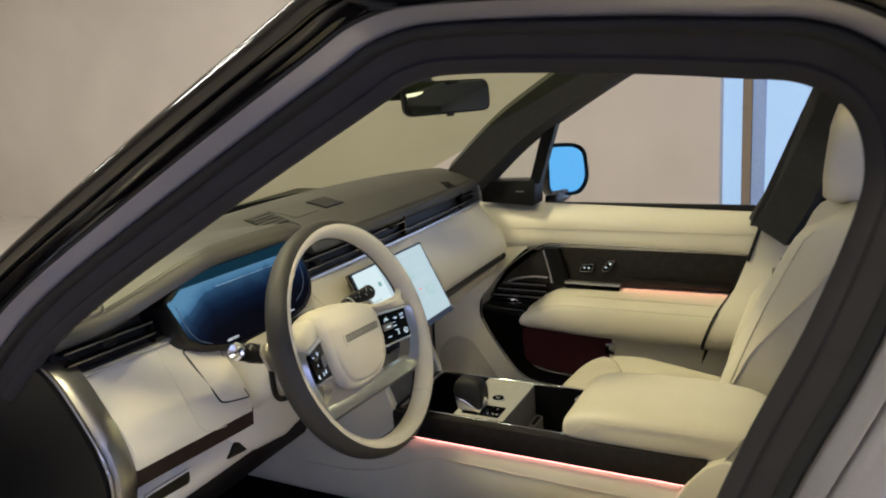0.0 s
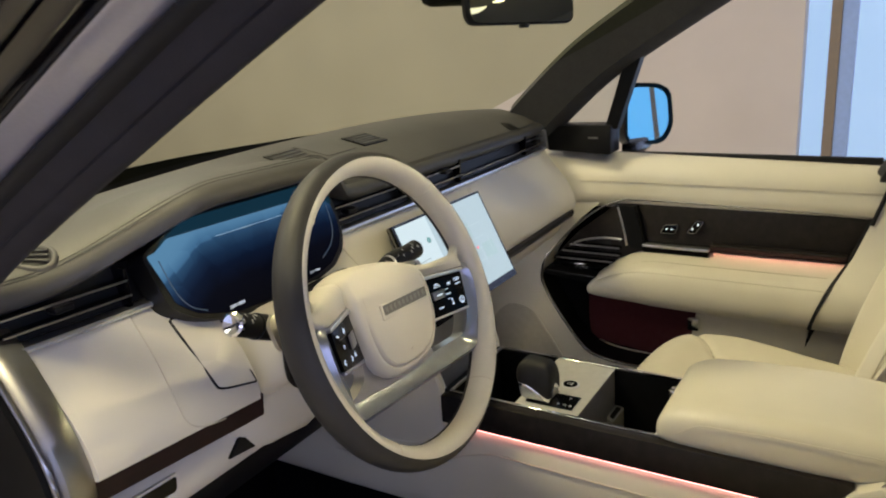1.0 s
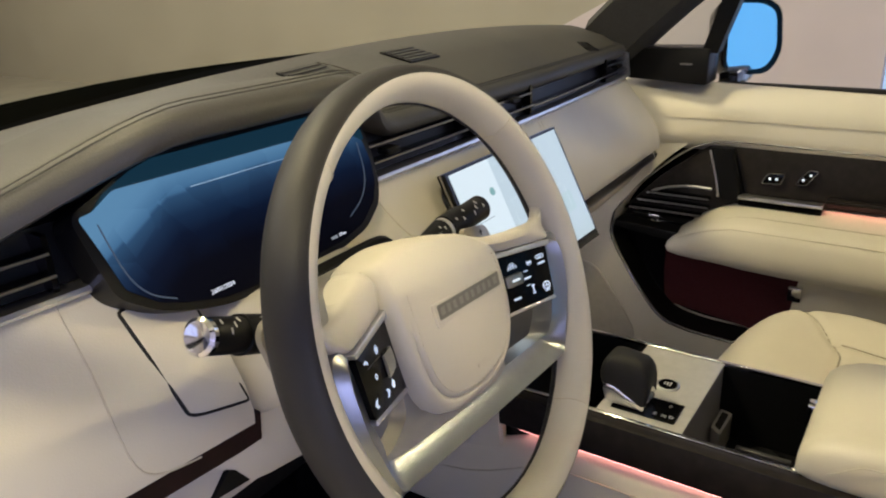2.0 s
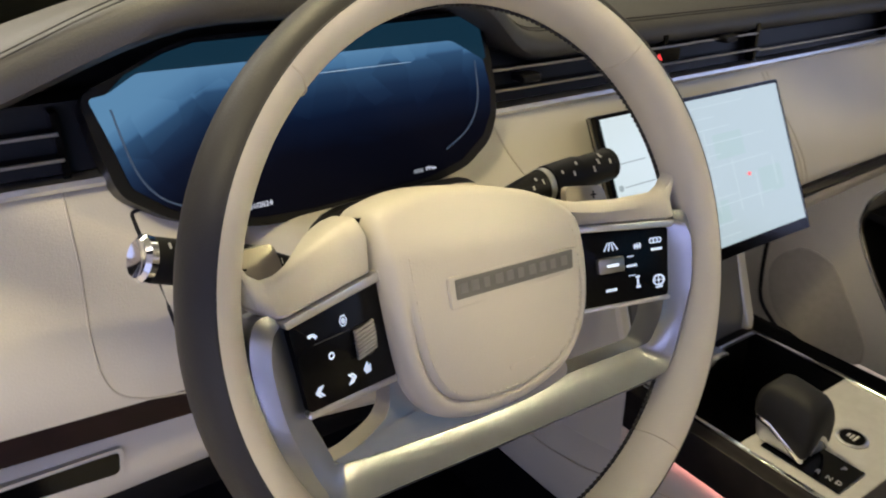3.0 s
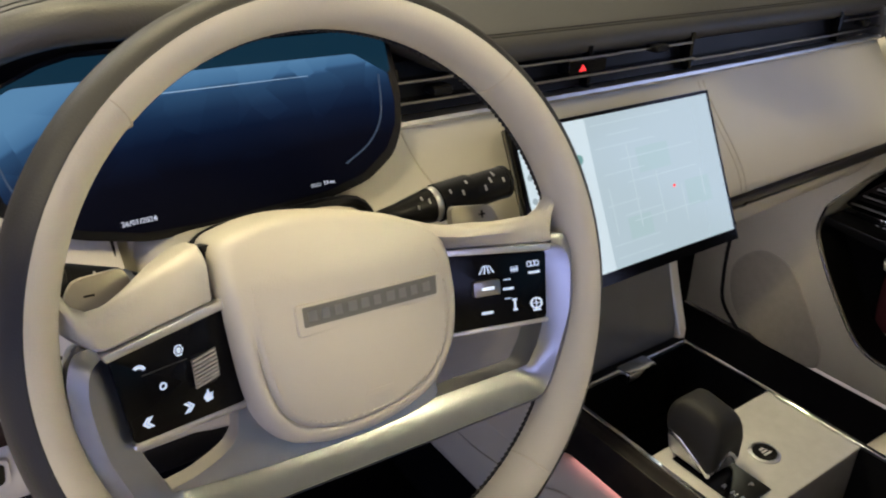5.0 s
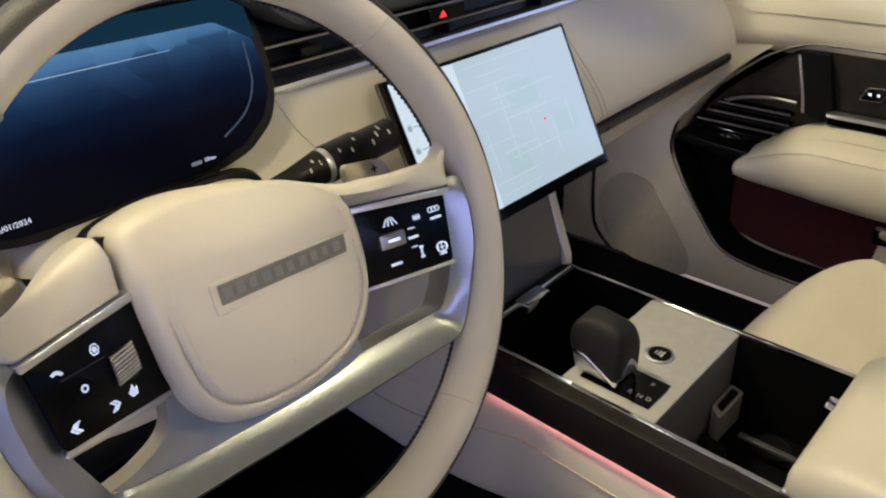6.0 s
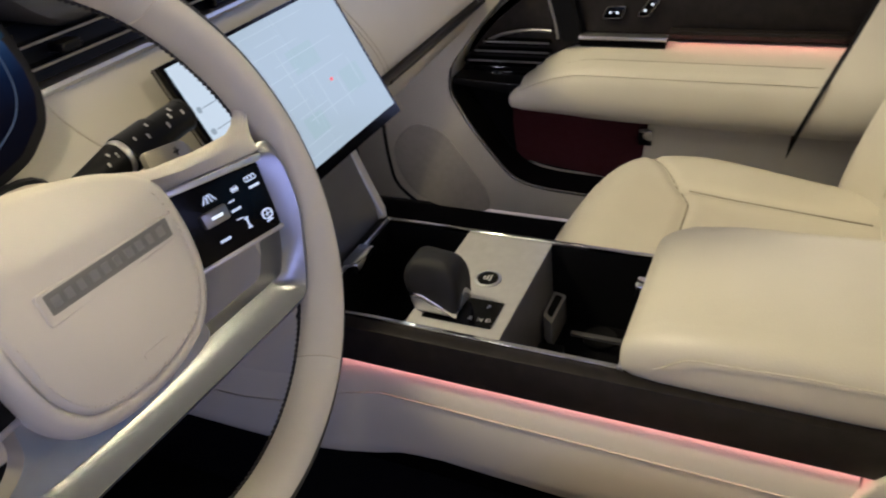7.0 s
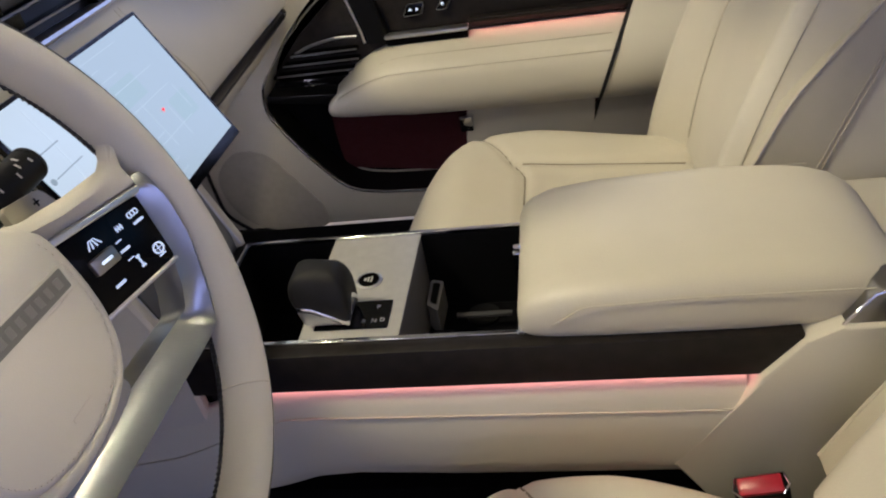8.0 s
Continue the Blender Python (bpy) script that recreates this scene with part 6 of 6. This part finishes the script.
def passenger_door():
    g = thing("passenger_door", (0.9, -0.1, 0.5), "closed cream leather door with dark veneer panel", "door")

    def card(pts, x0, x1, r=0.004):
        return prism(pts, "x", x0, x1, r, 2)
    rings = []
    for y in np.linspace(-0.50, 0.40, 18):
        e = y + 0.34
        f = 0.03 * sstep(0.10, 0.40, y)
        rings.append([(0.875 - f, y, 1.02), (0.868 - f, y, 1.05), (0.878 - f, y, 1.075), (0.878 - f, y, 1.082), (0.882 - f, y, 1.10), (0.905 - f, y, 1.128 + 0.02 * e), (0.935, y, 1.138 + 0.025 * e), (0.955, y, 1.135 + 0.025 * e), (0.955, y, 1.0), (0.90, y, 1.0)])
    part("upper_trim", loft(rings), CREAM, g, "padded cream upper trim", 60)
    part("trim_seam", tube([(0.8755 - 0.03 * sstep(0.10, 0.40, y), y, 1.079) for y in np.linspace(-0.49, 0.25, 24)], 0.0012, n=5), SEAMC, g)
    part("glass_seal", box(0.936, 0.950, -0.48, 0.16, 1.126, 1.152, 0.003, 1), RUBBER, g)
    part("veneer_panel", card([(-0.455, 0.904), (-0.492, 1.018), (0.10, 1.028), (0.15, 1.015), (0.26, 0.93), (0.345, 0.84), (0.30, 0.80), (0.05, 0.80), (0.05, 0.904)], 0.876, 0.90, 0.002), WOOD, g, "dark veneer panel")
    # armrest
    rings = []
    for y, top, bot, w in ((0.212, 0.793, 0.781, 0.5), (0.206, 0.806, 0.776, 0.8), (0.195, 0.819, 0.773, 0.95), (0.175, 0.836, 0.769, 1.0), (0.14, 0.860, 0.764, 1.0), (0.10, 0.880, 0.760, 1.0), (0.06, 0.893, 0.756, 1.0), (0.03, 0.898, 0.752, 1.0), (-0.05, 0.898, 0.749, 1.0), (-0.2, 0.898, 0.747, 1.0), (-0.33, 0.898, 0.747, 1.0), (-0.395, 0.898, 0.747, 1.0)):
        q = [(0.895, 1.0), (0.862, 0.987), (0.82, 0.927), (0.788, 0.841), (0.771, 0.755), (0.763, 0.636), (0.759, 0.450), (0.763, 0.238), (0.778, 0.099), (0.805, 0.026), (0.895, 0.0)]
        rings.append([(0.895 - (0.895 - x) * w, y, bot + (top - bot) * h) for x, h in q])
    rings[-1] = [(x, door_end(x, z) + 0.004, z) for x, y, z in rings[-1]]
    part("armrest", loft(rings), CREAM, g, "padded cream armrest", 60)
    part("armrest_seam", tube([(0.7705, y, 0.8615) for y in np.linspace(-0.385, 0.02, 20)] + [(0.7705, 0.06, 0.8605), (0.7705, 0.10, 0.852), (0.7705, 0.14, 0.8375), (0.771, 0.175, 0.821)], 0.0013, n=5), SEAMC, g)
    part("armrest_seam", tube([(0.8065, y, 0.8826) for y in np.linspace(-0.39, 0.015, 20)] + [(0.8065, 0.05, 0.8795), (0.8065, 0.08, 0.872)], 0.0009, n=5), SEAMC, g)
    part("light_strip", box(0.870, 0.8755, -0.420, -0.110, 0.9150, 0.9170), PINK2, g, "glowing pink light strip")
    part("veneer_lip", box(0.857, 0.877, -0.425, -0.110, 0.9175, 0.927, 0.002, 2), WOOD, g)
    part("lower_skirt", loft([[(0.862 - 0.055 * t, y + 0.02 * t, 0.785 - 0.19 * t) for t in (0, 0.5, 1)] + [(0.90, y + 0.02, 0.595), (0.90, y, 0.785)] for y in (-0.36, -0.25, -0.085)]), CREAM, g)
    part("skirt_clip", box(0.826, 0.846, -0.092, -0.062, 0.690, 0.725, 0.004, 2), CHROME, g, "small bright clip")
    part("pocket_back", card([(-0.35, 0.55), (-0.40, 0.80), (0.345, 0.82), (0.36, 0.80), (0.25, 0.60), (0.0, 0.57)], 0.887, 0.90), REDC, g, "dark red lined door pocket")
    # shade in the front of the pocket, put in as a black sheet
    part("pocket_shade", card([(0.230, 0.605), (0.240, 0.69), (0.232, 0.815), (0.345, 0.82), (0.36, 0.80), (0.30, 0.70)], 0.882, 0.8865), CARPET, g, "black sheet standing in for shade at the pocket front")
    part("pocket_roof", card([(-0.40, 0.775), (0.20, 0.80), (0.34, 0.815), (0.34, 0.83), (-0.40, 0.79)], 0.80, 0.886, 0.002), BLACKP, g)
    # cream lower trim round the pocket
    edge = [(p.x, p.y) for p in smooth_path([(y, z, 0) for y, z in ((-0.36, 0.560), (0.05, 0.571), (0.15, 0.577), (0.205, 0.592), (0.245, 0.630), (0.300, 0.705), (0.335, 0.765), (0.348, 0.805), (0.335, 0.86), (0.29, 0.925), (0.24, 0.98), (0.18, 1.03))], 4)]
    outl = edge + [(0.40, 1.03), (0.62, 1.0), (0.62, 0.50), (-0.36, 0.50)]
    bm = card(outl, 0.80, 0.90, 0.003)
    for z in (0.84, 0.87, 0.90, 0.93, 0.96, 0.99, 1.015):
        bmesh.ops.bisect_plane(bm, geom=list(bm.verts) + list(bm.edges) + list(bm.faces), plane_co=(0, 0, z), plane_no=(0, 0, 1))
    for v in bm.verts:
        if v.co.x < 0.85:
            v.co.x += 0.070 * sstep(0.84, 1.03, v.co.z)
    part("lower_trim", bm, CREAM, g, "cream lower trim")
    part("pocket_liner", loft([[(x, 0.05 + (y - 0.05) * 0.985, 0.70 + (z - 0.70) * 0.985) for y, z in edge[:30]] for x in (0.803, 0.886)], closed=False), BLACKP, g, "black pocket lining")
    sp = [(p.x, p.y) for p in smooth_path([(y, z, 0) for y, z in ((0.456, 0.706), (0.385, 0.697), (0.337, 0.638), (0.296, 0.578), (0.277, 0.539), (0.287, 0.497), (0.377, 0.491), (0.45, 0.508), (0.502, 0.562), (0.514, 0.645))], 4, True)]
    part("speaker_panel", loft([[(x, 0.395 + (y - 0.395) * k, 0.59 + (z - 0.59) * k) for y, z in sp] for x, k in ((0.81, 1.0), (0.7985, 1.0), (0.7965, 0.98), (0.7965, 0.95))]), SPEAK, g, "grey textured speaker panel")
    part("trim_gap", tube(smooth_path([(0.799, y, z) for y, z in ((0.530, 0.76), (0.535, 0.684), (0.533, 0.61), (0.520, 0.542), (0.461, 0.488), (0.406, 0.456))], 6), 0.0045), RUBBER, g, "dark gap in the lower trim")
    part("pocket_bead", tube(smooth_path([(0.798, y, z) for y, z in edge[:33:2]] + [(0.83, 0.305, 0.905), (0.86, 0.22, 0.985), (0.872, 0.15, 1.022), (0.874, 0.08, 1.031), (0.874, -0.2, 1.027), (0.874, -0.49, 1.019)], 6), 0.0028), CHROME2, g, "dark bright bead")
    # pull handle, slats and switches
    part("pull_handle", loft([[(x, y + a, z) for x, a in ((0.858, 0.026), (0.852, 0.020), (0.852, -0.020), (0.858, -0.026), (0.885, -0.026), (0.885, 0.026))] for y, z in ((0.115, 1.018), (0.105, 0.98), (0.092, 0.93), (0.085, 0.900))]), BLACKP, g, "black pull handle")
    part("handle_edge", tube([(0.854, 0.139, 1.012), (0.851, 0.128, 0.975), (0.851, 0.118, 0.935), (0.853, 0.114, 0.905)], 0.0028), SATIN, g, "satin metal handle edge")
    part("slat", tube(smooth_path([(0.866, 0.285, 0.888), (0.862, 0.24, 0.908), (0.858, 0.18, 0.920), (0.856, 0.13, 0.920)], 6), 0.0032), SATIN, g, "satin metal slat")
    for z, y0 in ((0.893, 0.282), (0.872, 0.305), (0.850, 0.325)):
        s = part("slat", box(0.856, 0.885, 0.135, y0, z - 0.006, z + 0.003, 0.002, 1), PIANO, g, "gloss black slat")
        part("slat_edge", box(0.853, 0.8565, 0.135, y0, z - 0.0015, z + 0.0022, 0.0005, 1), SATIND, s)
    part("lower_block", card([(0.13, 0.80), (0.13, 0.842), (0.33, 0.842), (0.345, 0.81), (0.33, 0.80)], 0.85, 0.886, 0.003), PIANO, g, "gloss black lower block")
    for y in (0.262, 0.248):
        part("button", box(0.8475, 0.850, y - 0.0035, y + 0.0035, 0.820, 0.827, 0.0008, 1), GREYB, g)
    part("tray_edge", box(0.842, 0.868, -0.107, 0.068, 0.9085, 0.916, 0.002, 2), SATIN, g, "satin metal edge")
    part("tray_front", box(0.845, 0.876, -0.106, 0.067, 0.893, 0.908, 0.002, 1), PIANO, g)
    for cy, cz, sk in ((0.002, 0.957, 0.010), (-0.066, 0.968, 0.022)):
        q = rounded([(cy + 0.024, cz - 0.011 - sk * 0.2), (cy - 0.012 - sk * 0.35, cz - 0.011), (cy - 0.024, cz + 0.011 + sk * 0.2), (cy + 0.012, cz + 0.011)] if sk < 0.015 else
                    [(cy + 0.022, cz - 0.018), (cy + 0.0, cz - 0.018), (cy - 0.022, cz + 0.016), (cy - 0.002, cz + 0.016)], 0.006)
        s = part("seat_switch", card(q, 0.868, 0.880, 0.0015), PIANO, g, "black seat switch with bright edge")
        part("switch_edge", tube([(0.8680, a, b) for a, b in q], 0.0014, True, 6, (1, 0, 0)), CHROME, s)
        for k in (-1, 1):
            part("switch_mark", box(0.8665, 0.8682, cy + k * 0.007 - 0.0022, cy + k * 0.007 + 0.0022, cz - k * (0.0 if sk < 0.015 else 0.006) - 0.0022, cz - k * (0.0 if sk < 0.015 else 0.006) + 0.0022), WHITEGL, s)
    ed = [(0.90, 1.02), (0.868, 1.02), (0.862, 0.908), (0.818, 0.892), (0.785, 0.878), (0.767, 0.863), (0.759, 0.845), (0.755, 0.815), (0.759, 0.780), (0.775, 0.758), (0.803, 0.747), (0.852, 0.744), (0.855, 0.66), (0.90, 0.66)]
    part("door_edge", loft([[(x, door_end(x, z) + o, z) for x, z in ed] for o in (0.004, -0.004)]), RUBBER, g, "black rubber door edge")
    part("outer_skin", box(0.956, 1.0, -0.52, 0.45, 0.40, 1.11, 0.02, 2), PIANO, g)
    part("mirror_block", card(rounded([(0.16, 1.155), (0.345, 1.165), (0.345, 1.232), (0.158, 1.236)], 0.006, 2), 0.855, 0.93, 0.006), BLACKP, g, "black tweeter cover")
    part("cover_mark", box(0.8535, 0.8555, 0.195, 0.222, 1.199, 1.203), SATIND, g)
    part("divider_bar", loft([[(x, y, 1.225) for x, y in ((0.865, 0.180), (0.865, 0.145), (0.90, 0.145), (0.90, 0.180))], [(x, y, 1.415) for x, y in ((0.845, 0.115), (0.845, 0.075), (0.88, 0.075), (0.88, 0.115))]]), BLACKP, g)
    p = part("quarter_glass", prism([(0.32, 1.236), (0.175, 1.236), (0.12, 1.39)], "x", 0.885, 0.888), GLASS, g)
    p.visible_shadow = False


PINK2 = mat("pink_door_light", (0.9, 0.5, 0.5), 0.5, vary=0, emit=(1.0, 0.38, 0.30), estr=10.0)
SPEAK = mat("grey_speaker_cloth", (0.42, 0.39, 0.33), 0.7, vary=0.05, scale=60, bump=0.6, bscale=900)
passenger_door()


def b_pillar():
    g = thing("pillar_trim_panel", (0.85, -0.6, 0.5), "cream lower pillar trim with black upper pillar", "pillar")
    prof = [(0.90, 1.115), (0.872, 1.115), (0.868, 1.02), (0.862, 0.925), (0.820, 0.900), (0.787, 0.880), (0.765, 0.85), (0.758, 0.815), (0.763, 0.780), (0.780, 0.758), (0.850, 0.744), (0.800, 0.55), (0.90, 0.55)]
    part("lower_trim", loft([[(x + k * 0.03, door_end(x, z) - 0.0045 - o, z) for x, z in prof] for o, k in ((0.0, 0.0), (0.06, 0.0), (0.16, 0.3), (0.34, 0.8))]), CREAM, g, "", 60)
    part("seam", tube([(0.866, -0.470, 1.005), (0.874, -0.505, 1.118)], 0.005), RUBBER, g)
    part("upper_trim", prism([(-0.475, 1.117), (-0.625, 1.50), (-0.78, 1.50), (-0.70, 1.117)], "x", 0.82, 0.88, 0.006, 2), PILLARIN, g)


b_pillar()


def wing_mirror():
    g = thing("door_mirror", (1.08, 0.10, 1.2), "black door mirror with bluish glass", "mirror")
    m = plane_m((1.067, 0.127, 1.240), (0.80, -0.60, 0), (0.06, 0.08, 1))
    sh = rounded([(-0.070, -0.078), (0.048, -0.082), (0.082, -0.040), (0.078, 0.052), (0.040, 0.074), (-0.060, 0.082)], 0.035, 6)
    bm = loft([[(x * k, y * k, z) for x, y in sh] for k, z in ((1.0, 0.004), (1.12, 0.006), (1.15, -0.03), (0.85, -0.08), (0.4, -0.10))])
    bm.transform(m)
    part("housing", bm, PIANO, g, "gloss black housing")
    bm = loft([[(x * 0.96 - 0.004, y * 0.96, z) for x, y in sh] for z in (0.0045, 0.006)])
    bm.transform(m)
    part("glass", bm, MIRROR, g, "bluish mirror glass")
    part("arm", box(0.94, 1.09, 0.115, 0.16, 1.135, 1.175, 0.01, 2), PIANO, g)


wing_mirror()


def rear_mirror():
    g = thing("rear_view_mirror", (0.04, 0.05, 1.56), "rear-view mirror below the headliner", "mirror")
    m = plane_m((0.045, 0.03, 1.547), (0.94, -0.34, -0.03), (0.03, 0.088, 1))
    bm = loft([[(x, y, z) for x, y in rrect(0.235 * k, 0.066 * k, 0.022 * k, 5)] for k, z in ((1, 0.005), (1.02, 0.0), (0.98, -0.012), (0.7, -0.03))])
    bm.transform(m)
    part("housing", bm, BLACKP, g)
    bm = loft([[(x, y, z) for x, y in rrect(0.229, 0.060, 0.020, 5)] for z in (0.0052, 0.0062)])
    bm.transform(m)
    part("glass", bm, DIMMIR, g)
    part("stem", tube([(0.05, 0.05, 1.56), (0.05, 0.09, 1.60), (0.05, 0.03, 1.655)], 0.014), BLACKP, g)
    part("sensor_pod", box(-0.06, 0.05, 0.06, 0.16, 1.55, 1.60, 0.015, 2), BLACKP, g)
    part("button", box(0.03, 0.045, 0.016, 0.03, 1.509, 1.515, 0.002, 1), BLACKP, g)


rear_mirror()
